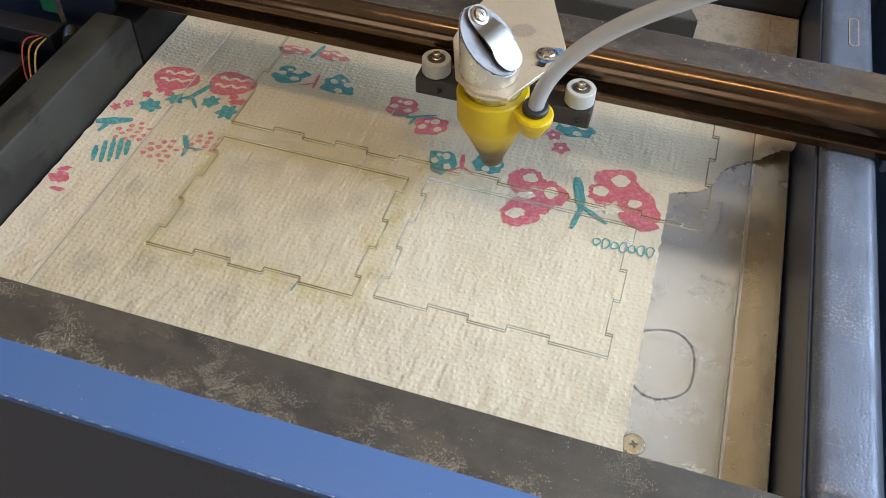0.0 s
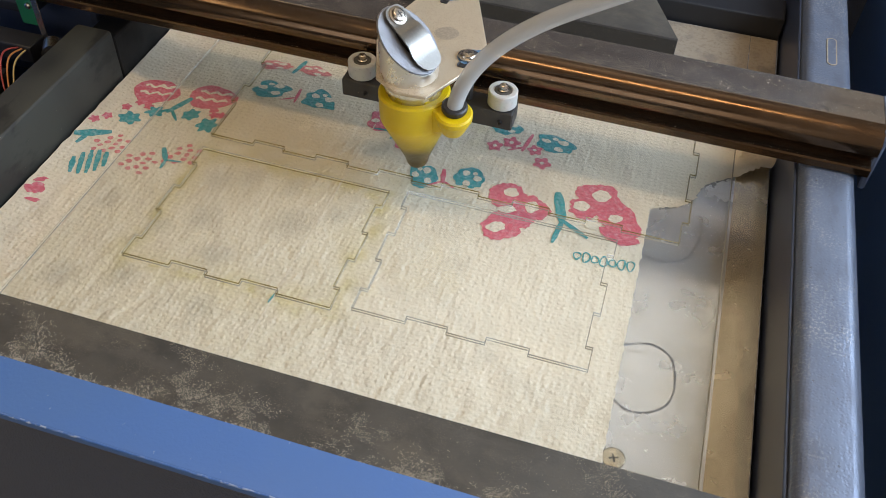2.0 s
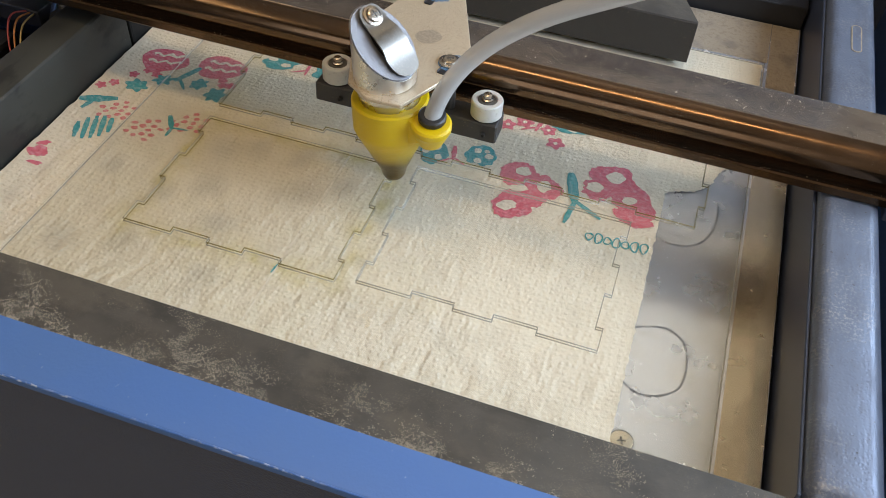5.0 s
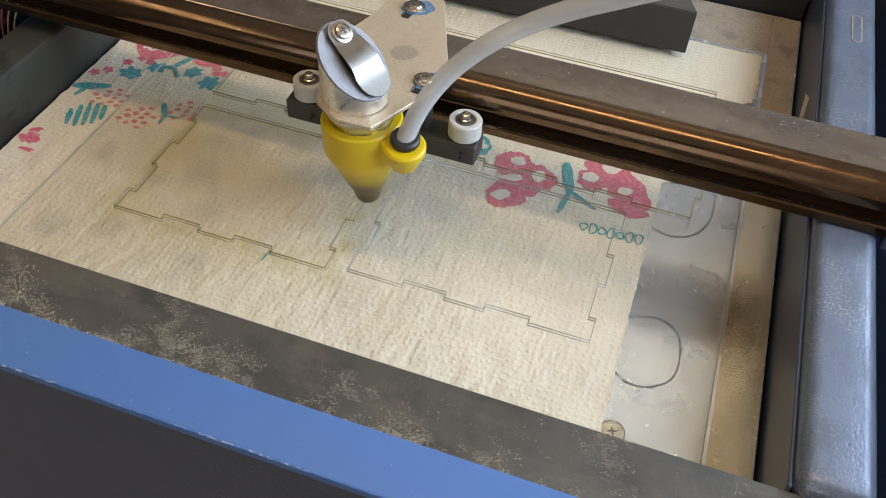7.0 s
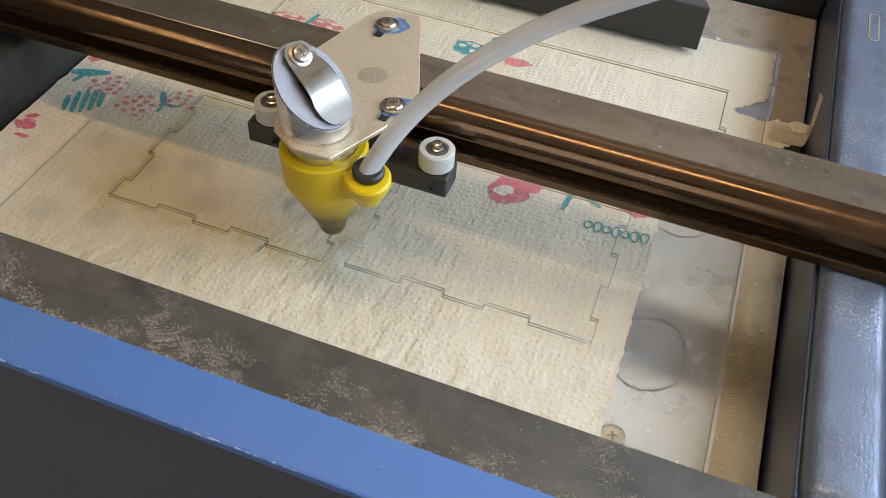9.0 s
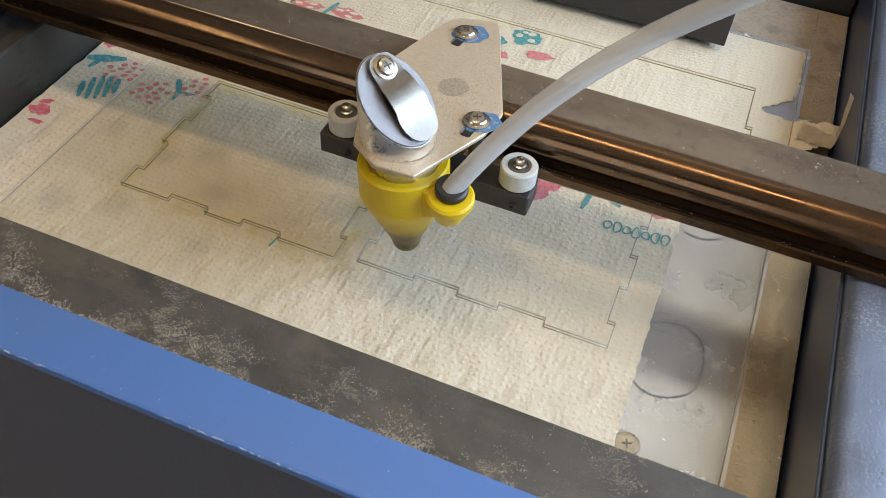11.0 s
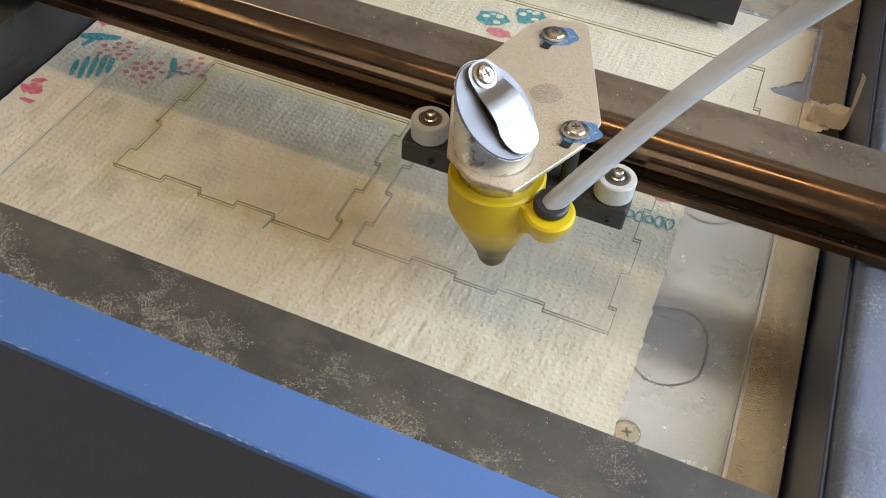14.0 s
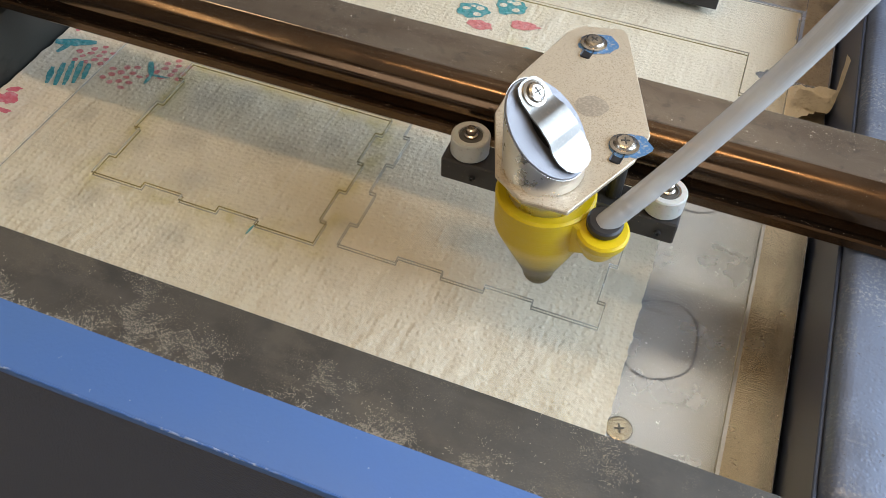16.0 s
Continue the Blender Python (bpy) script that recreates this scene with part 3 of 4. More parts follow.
def wing(ink, cx, cy, ax, ay, angle, holes, seed, pinch=0.25, hole=0.14):
    printed("printed_wing", ink, cx, cy, ax, ay, angle, wobble=0.34, seed=seed, pinch=pinch)
    c, s = math.cos(math.radians(angle)), math.sin(math.radians(angle))
    for k, (u, v, r) in enumerate(holes):
        printed("printed_spot", PAPER_SPOT, cx + c * u * ax - s * v * ay, cy + s * u * ax + c * v * ay, r * hole * ax * 2, r * hole * ay * 2, angle, wobble=0.3, seed=seed + k + 1, lift=0.00034, rings=2, segments=18)


def twig(ink, points, width):
    made = bmesh.new()
    for i, (a, b, w) in enumerate(points):
        n = 8
        rows = []
        d = Vector((b[0] - a[0], b[1] - a[1], 0)).normalized()
        side = Vector((-d.y, d.x, 0))
        for k in range(n + 1):
            t = k / n
            q = Vector((a[0] + (b[0] - a[0]) * t, a[1] + (b[1] - a[1]) * t, 0))
            ww = width * w * (0.35 + 0.65 * math.sin(math.pi * (0.12 + 0.8 * t))) * (1 + 0.3 * noise.noise(q * 700))
            rows.append([made.verts.new((z.x, z.y, towel_z(z.x, z.y) + 0.00028 + i * 0.00003)) for z in (q - side * ww, q + side * ww)])
        for u, v in zip(rows, rows[1:]):
            made.faces.new((u[0], v[0], v[1], u[1]))
    bmesh.ops.recalc_face_normals(made, faces=made.faces[:])
    part("body_and_crease", made, ink, towel)


# large red butterfly with a teal body
def lobed_wing(ink, lobes, holes, seed):
    """A wing printed in a few ragged lobes that run into one another, with bare spots."""
    for k, (x, y, ax, ay, angle) in enumerate(lobes):
        printed("printed_wing", ink, x, y, ax, ay, angle, wobble=0.26, seed=seed + k, notch=0.17, lift=0.00022 + 0.00003 * k, segments=64)
    for k, (x, y, ax, ay) in enumerate(holes):
        printed("printed_spot", PAPER_SPOT, x, y, ax, ay, 10 * k, wobble=0.35, seed=seed + 20 + k, lift=0.00042, rings=2, segments=22)


lobed_wing(INK_RED, [(0.0452, 0.0905, 0.0092, 0.0092, 0), (0.0575, 0.0858, 0.0085, 0.0074, -25), (0.0478, 0.0705, 0.0092, 0.0112, -20), (0.0520, 0.0780, 0.0090, 0.0080, 0)],
           [(0.0462, 0.0928, 0.0037, 0.0032), (0.0578, 0.0860, 0.0032, 0.0036), (0.0470, 0.0808, 0.0040, 0.0024), (0.0450, 0.0682, 0.0044, 0.0032)], 301)
lobed_wing(INK_RED, [(0.0872, 0.1030, 0.0112, 0.0098, 0), (0.0815, 0.0935, 0.0072, 0.0076, 0), (0.0975, 0.0925, 0.0135, 0.0085, -48), (0.1035, 0.0788, 0.0062, 0.0034, 15), (0.0960, 0.0810, 0.0060, 0.0038, -30)],
           [(0.0878, 0.1045, 0.0042, 0.0040), (0.0800, 0.0945, 0.0040, 0.0034), (0.0968, 0.0912, 0.0034, 0.0024), (0.0872, 0.0842, 0.0040, 0.0030)], 341)
twig(INK_TEAL, [((0.0675, 0.1005), (0.0735, 0.0805), 1.5), ((0.0735, 0.083), (0.0715, 0.0665), 0.8), ((0.0735, 0.082), (0.0865, 0.0745), 0.7)], 0.0017)
# small teal butterfly with a red body
SMALL = [(0.35, 0.4, 1.0), (-0.5, 0.15, 0.9), (0.25, -0.5, 0.9), (-0.1, 0.6, 0.6)]
wing(INK_TEAL, 0.0025, 0.0905, 0.0072, 0.0080, 25, SMALL, 11)
wing(INK_TEAL, 0.0245, 0.0960, 0.0075, 0.0072, -35, SMALL, 15)
twig(INK_RED, [((0.0110, 0.0985), (0.0130, 0.0885), 1.2), ((0.013, 0.090), (0.0065, 0.0845), 0.6), ((0.013, 0.090), (0.0195, 0.0865), 0.6)], 0.0010)
# red spotted butterfly, further back
wing(INK_RED, -0.0290, 0.1235, 0.0085, 0.0068, 25, SMALL, 21)
wing(INK_RED, -0.0105, 0.1135, 0.0090, 0.0066, 35, SMALL, 25)
twig(INK_TEAL, [((-0.0100, 0.1225), (-0.0250, 0.1160), 0.7), ((-0.020, 0.1185), (-0.0215, 0.1110), 0.7), ((-0.0200, 0.1175), (-0.0325, 0.1165), 0.5)], 0.0013)
# teal butterfly behind, with a red body
wing(INK_TEAL, -0.0945, 0.1295, 0.0100, 0.0068, 12, SMALL, 41)
wing(INK_TEAL, -0.0665, 0.1290, 0.0090, 0.0072, -20, SMALL, 45)
twig(INK_RED, [((-0.0800, 0.1345), (-0.0790, 0.1225), 0.9), ((-0.079, 0.127), (-0.0865, 0.1225), 0.6)], 0.0010)
# blossoms and teal wings on the far side
wing(INK_TEAL, 0.0590, 0.1350, 0.0100, 0.0065, -5, SMALL, 51)
wing(INK_TEAL, 0.0330, 0.1400, 0.0080, 0.0055, 10, SMALL, 55)
twig(INK_RED, [((0.0465, 0.1390), (0.0440, 0.1240), 1.0), ((0.0445, 0.1275), (0.0370, 0.1225), 0.6)], 0.0011)
for k, (x, y, r) in enumerate(((0.0555, 0.1185, 0.0046), (0.0375, 0.1290, 0.0046), (0.0300, 0.1240, 0.0042), (0.0500, 0.1270, 0.0040))):
    printed("printed_blossom", INK_RED, x, y, r, r, 13 * k, wobble=0.08, lobes=5, seed=60 + k)
    printed("printed_spot", PAPER_SPOT, x, y, r * 0.25, r * 0.25, seed=k, lift=0.00034, rings=1, segments=10)
# red striped butterfly by the side bar
for k, (x, y, a) in enumerate(((-0.1495, 0.1070, 15), (-0.1200, 0.1120, 10))):
    printed("printed_wing", INK_RED, x, y, 0.0125, 0.0098, a, wobble=0.12, seed=70 + k, pinch=0.25)
    for d in (-0.0034, 0.0026):
        q = [(x - 0.0085 + 0.0017 * i, y + d + 0.0011 * math.sin(i * 1.6) + 0.00025 * a * 0.1 * i) for i in range(11)]
        bm = ribbon(q, 0.0026, 0)
        for v in bm.verts:
            v.co.z = towel_z(v.co.x, v.co.y) + 0.0004
        part("printed_stripe", bm, PAPER_SPOT, towel)
twig(INK_TEAL, [((-0.1300, 0.1080), (-0.1370, 0.0930), 1.3), ((-0.136, 0.096), (-0.1420, 0.0915), 0.6), ((-0.1360, 0.0965), (-0.1290, 0.0885), 0.7)], 0.0013)
for k, (x, y, r) in enumerate(((-0.1520, 0.0830, 0.0060), (-0.1425, 0.0920, 0.0050), (-0.1245, 0.0955, 0.0052), (-0.1130, 0.0905, 0.0062))):
    printed("printed_leaf", INK_TEAL, x, y, r, r * 0.85, 25 * k, wobble=0.25, lobes=6, seed=80 + k)
for k, (x, y) in enumerate(((-0.1630, 0.0800), (-0.1580, 0.0900), (-0.1535, 0.0960), (-0.1480, 0.0945), (-0.1130, 0.0990), (-0.1150, 0.1025), (-0.1090, 0.1000), (-0.1670, 0.0750))):
    printed("printed_star", INK_RED, x, y, 0.0027, 0.0027, 31 * k, wobble=0.15, lobes=5, seed=90 + k, rings=3, segments=30)
# striped teal and dotted pink butterfly
twig(INK_TEAL, [((-0.1700, 0.0615), (-0.1545, 0.0700), 1.4), ((-0.1640, 0.0640), (-0.1655, 0.0560), 0.8)], 0.0016)
for k in range(5):
    x, y, f = -0.1590 + 0.0031 * k, 0.0415 + 0.0022 * k, math.sqrt(1.05 - ((k - 2) / 2.6) ** 2)
    twig(INK_TEAL, [((x - 0.0030 * f, y + 0.0085 * f), (x + 0.0028 * f, y - 0.0065 * f), 1.0)], 0.0013)


def dotted(cx, cy, ax, ay, angle, seed):
    rnd = random.Random(seed)
    c, s = math.cos(math.radians(angle)), math.sin(math.radians(angle))
    for k in range(13):
        a, r = k * 2.4, math.sqrt((k + 0.4) / 13)
        u, v = ax * r * math.cos(a), ay * r * math.sin(a)
        printed("printed_dot", INK_PINK, cx + c * u - s * v, cy + s * u + c * v, 0.0013 + 0.0005 * rnd.random(), 0.0010 + 0.0004 * rnd.random(), angle, wobble=0.4, seed=seed + k, rings=2, segments=14)


dotted(-0.1495, 0.0620, 0.0098, 0.0072, 20, 200)
dotted(-0.1300, 0.0545, 0.0090, 0.0085, 0, 230)
dotted(-0.1130, 0.0660, 0.0105, 0.0075, 25, 260)
twig(INK_TEAL, [((-0.1245, 0.0680), (-0.1185, 0.0590), 1.1), ((-0.119, 0.0600), (-0.1185, 0.0535), 0.7), ((-0.119, 0.0600), (-0.1110, 0.0610), 0.5)], 0.0013)
printed("printed_petal", INK_RED, -0.1645, 0.0215, 0.0042, 0.0032, 20, wobble=0.6, seed=101)
printed("printed_petal", INK_RED, -0.1660, 0.0275, 0.0030, 0.0014, 40, wobble=0.5, seed=102)
printed("printed_petal", INK_RED, -0.1620, 0.0150, 0.0032, 0.0012, 10, wobble=0.5, seed=103)
# butterflies further back, shown once the gantry has passed
wing(INK_TEAL, -0.0040, 0.1640, 0.0080, 0.0060, 10, SMALL, 111)
wing(INK_TEAL, 0.0120, 0.1745, 0.0080, 0.0065, 20, SMALL, 115)
wing(INK_PINK, 0.0030, 0.1540, 0.0065, 0.0035, 0, [], 118)
wing(INK_PINK, 0.0230, 0.1620, 0.0070, 0.0035, 10, [], 119)
wing(INK_PINK, -0.0790, 0.1520, 0.0090, 0.0042, -5, SMALL, 125)
wing(INK_PINK, -0.1010, 0.1500, 0.0090, 0.0040, 8, SMALL, 127)
twig(INK_TEAL, [((-0.0870, 0.1590), (-0.0900, 0.1460), 1.0)], 0.0013)
# pale ribbon standing for the light caught along a fold crease
twig(PAPER_SPOT, [((-0.0340, -0.0400), (-0.0325, 0.1200), 1.0)], 0.0006)
twig(INK_TEAL, [((-0.0345, -0.0065), (-0.0340, -0.0010), 1.0)], 0.0005)
# maker's mark: plain ring strokes of its size and colour
for k in range(7):
    x, y, tall = 0.0840 + 0.0040 * k, 0.0622 + 0.0002 * k, 0.0031 if k in (1, 3, 5, 6) else 0.0021
    loop = [(x + 0.0016 * math.cos(a) + 0.0003 * math.sin(2 * a + k), y + tall * math.sin(a)) for a in [2 * math.pi * i / 20 for i in range(21)]]
    bm = ribbon(loop, 0.0010, 0)
    for v in bm.verts:
        v.co.z = towel_z(v.co.x, v.co.y) + 0.0003
    part("printed_stroke", bm, INK_TEAL, towel)

# ---------- acrylic sheet and its cut panels ----------
SHEET = (-0.1405, 0.1468, -0.0550, 0.2250)
KERF = 0.00042
Z_LOW, Z_HIGH = 0.0014, 0.0032


def fingered(a, b, steps, depth, first):
    """Points of an edge from a to b with finger joints: steps are the places along it, depth the way across."""
    a, b, depth = Vector(a), Vector(b), Vector(depth)
    d = (b - a).normalized()
    inside, out = first, []
    for s in steps:
        q = a + d * s
        out += [q + depth * inside, q + depth * (1 - inside)]
        inside = 1 - inside
    return out


def corner_loop(x0, x1, y0, y1, low, left, right, high, f=0.0029, out=1):
    pts = [Vector((x0, y0))] + fingered((x0, y0), (x1, y0), low, (0, f), 0) + [Vector((x1, y0))]
    pts += fingered((x1, y0), (x1, y1), right, (-f * out, 0), 0) + [Vector((x1, y1))]
    pts += fingered((x1, y1), (x0, y1), high, (0, -f), 0)
    end = [Vector((x0 + (f * out if len(left) % 2 else 0), y1))]
    pts += end + list(reversed(fingered((x0, y0), (x0, y1), left, (f * out, 0), 0)))
    return [(q.x, q.y) for q in pts]


PANELS = {
    "left": corner_loop(-0.1050, -0.0080, -0.0030, 0.0722, (0.0228, 0.0392, 0.0558, 0.0720), (0.0118, 0.0290, 0.0465, 0.0630), (0.0118, 0.0285, 0.0460, 0.0640), ()),
    "right": corner_loop(0.0, 0.1, 0.0, 0.0752, (0.0237, 0.0410, 0.0577, 0.0753), (0.0118, 0.0291, 0.0465, 0.0638), (0.0118, 0.0297, 0.0476, 0.0645), ()),
    "upper": corner_loop(-0.1060, 0.1270, 0.0820, 0.1800, (0.0230, 0.0384, 0.0559, 0.0720, 0.0883, 0.1048, 0.1200, 0.1380, 0.1550, 0.1720, 0.1899, 0.2063), (0.0280, 0.0440, 0.0640, 0.0810), (0.0140, 0.0310, 0.0490, 0.0670), (), out=-1),
}


def inset(points, d):
    """The outline drawn in by d on every side (all its sides run along x or y)."""
    n, out = len(points), []
    for i in range(n):
        a, b, c = Vector(points[i - 1]), Vector(points[i]), Vector(points[(i + 1) % n])
        u, v = (b - a).normalized(), (c - b).normalized()
        out.append(tuple(b + d * (Vector((-u.y, u.x)) + Vector((-v.y, v.x)))))
    return out


def slab(name, outlines, material, edge, wall, bevel=0.00034):
    """A flat slab from outlines, the later ones cut out of the first."""
    curve = bpy.data.curves.new(name, "CURVE")
    curve.dimensions, curve.fill_mode, curve.extrude, curve.bevel_depth, curve.bevel_resolution = "2D", "BOTH", (Z_HIGH - Z_LOW) / 2 - bevel, bevel, 0
    for outline in outlines:
        spline = curve.splines.new("POLY")
        spline.points.add(len(outline) - 1)
        for q, (x, y) in zip(spline.points, outline):
            q.co = (x, y, 0, 1)
        spline.use_cyclic_u = True
    ob = bpy.data.objects.new(name, curve)
    scene.collection.objects.link(ob)
    me = bpy.data.meshes.new_from_object(ob.evaluated_get(bpy.context.evaluated_depsgraph_get()))
    bpy.data.objects.remove(ob)
    me.name = name
    me.materials.clear()
    me.materials.append(material)
    me.materials.append(edge)
    me.materials.append(wall)
    me.polygons.foreach_set("material_index", [1 if 0.3 < abs(f.normal.z) < 0.9 else 2 if abs(f.normal.z) <= 0.3 else 0 for f in me.polygons])
    made = new(name, me)
    made.location.z = (Z_LOW + Z_HIGH) / 2
    made.visible_shadow = False
    return made


x0, x1, y0, y1 = SHEET
sheet = slab("acrylic_sheet", [[(x0, y0), (x1, y0), (x1, y1), (x0, y1)]] + list(PANELS.values()), ACRYLIC, CUT_EDGE, CUT_WALL)
tagged(sheet, "clear acrylic sheet remnant round the cut panels", "acrylic sheet")
for key, text in (("left", "clear acrylic box panel with finger joints, yellow scorched kerf"), ("right", "clear acrylic box panel with finger joints, freshly cut"), ("upper", "wide clear acrylic box panel with finger joints under the gantry")):
    tagged(slab("acrylic_cutout", [inset(PANELS[key], KERF)], ACRYLIC, CUT_EDGE if key == "right" else BURNT_EDGE, CUT_WALL if key == "right" else BURNT_WALL), text, "acrylic panel", "cut acrylic panels")

# ---------- side rail ----------
rail = thing("guide_rail", box(0.1685, 0.1925, -0.0560, 0.42, -0.055, 0.0375, 0.0055, 5), RAIL_PAINT, "grey-blue hammered paint guide rail with tan dust", "guide rail")
# dark strip put over the rail's own side, where it lies in shade
part("shaded_inner_side", box(0.1670, 0.1684, -0.0552, 0.42, -0.055, 0.0330, 0.0004, 1), DARK_NAVY, rail, "dark strip standing for the rail's shaded inner side")
def stadium(cx, cy, r, half):
    return [(cx + r * math.cos(t), cy + (half if math.sin(t) >= 0 else -half) + r * math.sin(t)) for t in [math.radians(15 * k) for k in range(24)]]


slot = part("rail_slot", prism(stadium(0.1822, 0.2085, 0.0026, 0.0100), 0.0373, 0.0378), DUSTY_BED, rail, "pale worn oblong slot")
part("slot_floor", prism(stadium(0.1822, 0.2085, 0.0019, 0.0100), 0.0374, 0.03785), RAIL_PAINT, slot)

# ---------- exhaust duct at the back ----------
duct = tagged(empty("exhaust_duct"), "dull grey sheet metal exhaust duct over the back of the bed", "exhaust duct")
part("top_sheet", prism([(-0.11, 0.2080), (0.1065, 0.2080), (0.0870, 0.2520), (0.0870, 0.415), (-0.11, 0.415)], 0.0268, 0.0280), DARK_BAR, duct)
part("front_flange", box(-0.11, 0.1065, 0.2066, 0.2079, 0.0040, 0.0280, 0.0003, 1), BLOCK, duct)
part("side_flange", prism([(0.1053, 0.2082), (0.1063, 0.2082), (0.0868, 0.2522), (0.0858, 0.2518)], 0.0040, 0.0266), CHARCOAL, duct, "slanted end flange")
part("side_flange", box(0.0856, 0.0868, 0.2526, 0.415, 0.0040, 0.0266), CHARCOAL, duct)
thing("rear_bar", box(-0.17, 0.1655, 0.276, 0.300, -0.03, 0.012, 0.001), BLACK, "dark rear cross bar behind the bed", "machine frame")

# ---------- end switch by the side bar ----------
stop = tagged(empty("limit_switch"), "green circuit board limit switch with coloured cables", "limit switch")
part("circuit_board", box(-0.227, -0.2150, 0.112, 0.1135, 0.022, 0.062, 0.0004, 1), GREEN_BOARD, stop)
for x, z in ((-0.2195, 0.034), (-0.2195, 0.047)):
    part("screw", lathe([(0.0018, 0), (0.0018, 0.001), (0.001, 0.0016)], 16), NICKEL, stop, "", pose(x, 0.112, z, 90))
part("switch_lever", box(-0.2138, -0.2100, 0.108, 0.1084, 0.018, 0.052, 0.0002, 1), NICKEL, stop, "thin steel switch lever")
part("bearing", lathe([(0.0035, 0), (0.0055, 0), (0.0055, 0.009), (0.0035, 0.009), (0.0034, 0.0005)], 28), NICKEL, stop, "round steel bushing", pose(-0.1955, 0.092, 0.022, 0, 90, 120))
part("connector", box(-0.262, -0.2150, 0.098, 0.111, 0.008, 0.018, 0.001), BLACK, stop, "black plastic connector")
# plain box of no known part, added to darken this corner
part("dark_filler", box(-0.294, -0.1960, 0.1320, 0.40, -0.03, 0.046, 0.004), DARK_NAVY, stop, "plain dark box filling the corner behind the switch")
part("cover", box(-0.294, -0.2300, 0.060, 0.0960, -0.03, 0.004, 0.003), BLACK, stop)
part("belt_guard", box(-0.285, -0.2200, 0.114, 0.130, 0.026, 0.034, 0.002), BLACK, stop)
for k, c in enumerate(("red", "orange", "yellow")):
    pts = glide([(-0.222 + 0.002 * k, 0.100, 0.016), (-0.2235 + 0.003 * k, 0.088, 0.019 - 0.002 * k), (-0.216 + 0.003 * k, 0.074, 0.010), (-0.2020 + 0.001 * k, 0.062 - 0.004 * k, -0.004), (-0.205, 0.045, -0.030)], 8)
    part("cable", tube(pts, 0.00048, 8), CABLE[c], stop, c + " cable")

# ---------- gantry (its own zero lies under the nozzle's line) ----------
gantry = tagged(empty("gantry"), "bronze anodised aluminium gantry beam with dust specks", "gantry beam")
nose = [(0.0426 - 0.0085 * math.cos(a), 0.0512 + 0.0085 * math.sin(a)) for a in [math.radians(d) for d in range(-14, 91, 6)]]
profile = [(0.0360, 0.0380), (0.0339, 0.0382), (0.0335, 0.0388), (0.0335, 0.0420), (0.0341, 0.0427), (0.0358, 0.0428), (0.0360, 0.0420), (0.0366, 0.0420), (0.0368, 0.0430), (0.0388, 0.0436), (0.0385, 0.0446), (0.0362, 0.0474)] + nose + [(0.0560, 0.0597), (0.0642, 0.0596), (0.0653, 0.0586), (0.0655, 0.0400)]
part("beam", extruded(profile, -0.232, 0.196), BRONZE, gantry)
part("top_face", box(-0.2318, 0.1958, 0.0440, 0.0646, 0.0590, 0.0600, 0.0003, 1), DUSTY_LIT_TOP, gantry, "dusty bronze top face, pale grey for its reflected light")
part("end_wheel", lathe([(0.003, 0), (0.0062, 0), (0.0066, 0.001), (0.0066, 0.006), (0.0062, 0.007), (0.003, 0.007)], 28), NYLON, gantry, "white nylon end wheel", pose(0.1850, 0.0420, 0.0300, 0, 0, 0))
part("end_bracket", box(0.1955, 0.1985, 0.038, 0.0655, 0.028, 0.060, 0.0008, 1), RAIL_PAINT, gantry, "grey end plate")



def flakes(count, spread, size, seed, material):
    """Loose crumbs of dust lying on a surface."""
    rnd = random.Random(seed)
    verts, faces = [], []
    for _ in range(count):
        x, y, z = spread(rnd)
        r = size * (0.4 + rnd.random() ** 2)
        a = rnd.random() * 6.28
        n = len(verts)
        verts += [(x + r * math.cos(a), y + r * math.sin(a), z), (x + r * math.cos(a + 2.1), y + r * math.sin(a + 2.1), z), (x + r * math.cos(a + 4.2), y + r * math.sin(a + 4.2), z), (x, y, z + r * 0.9)]
        faces += [(n, n + 1, n + 3), (n + 1, n + 2, n + 3), (n + 2, n, n + 3)]
    me = bpy.data.meshes.new("dust")
    me.from_pydata(verts, [], faces)
    me.materials.append(material)
    return me


def dust_on(parent, count, spread, size, seed, label, material=DUST):
    ob = tagged(new("dust", flakes(count, spread, size, seed, material)), label, kind="stuff")
    ob.parent = parent
    return ob


def beam_spread(r):
    while True:
        x, d = r.uniform(-0.22, 0.195), r.uniform(0.0, 0.0200)
        if noise.noise(Vector((x * 36, d * 90, 5))) + 0.5 * noise.noise(Vector((x * 160, d * 200, 2))) > r.uniform(-0.25, 0.75):
            return (x, 0.0444 + d, 0.0600)


dust_on(gantry, 2600, beam_spread, 0.00017, 3, "pale dust specks on the beam")
dust_on(gantry, 190, beam_spread, 0.00038, 14, "coarse pale dust specks on the beam")
dust_on(gantry, 200, lambda r: (r.uniform(-0.22, 0.195), r.uniform(0.0342, 0.0356), 0.0428), 0.00018, 4, "pale dust specks on the beam")


def bar_spread(r):
    while True:
        x, d = r.uniform(-0.17, 0.17), r.random() ** 1.6 * 0.024
        q = Vector((x, d, 0))
        clump = noise.noise(Vector((x * 48, d * 70, 7))) + 0.55 * noise.noise(Vector((x * 190, d * 240, 3))) + 0.4 * noise.noise(q * 900)
        if clump > -0.08 + 17 * d + 0.62 * r.random():
            return (x, -0.0794 + d, 0.03025)


dust_on(front_bar, 19000, bar_spread, 0.00022, 5, "tan dust gathered along the blue lip")
dust_on(front_bar, 120, lambda r: (r.uniform(-0.2, 0.2), r.uniform(-0.080, -0.057), 0.03025), 0.0002, 6, "scattered pale specks")


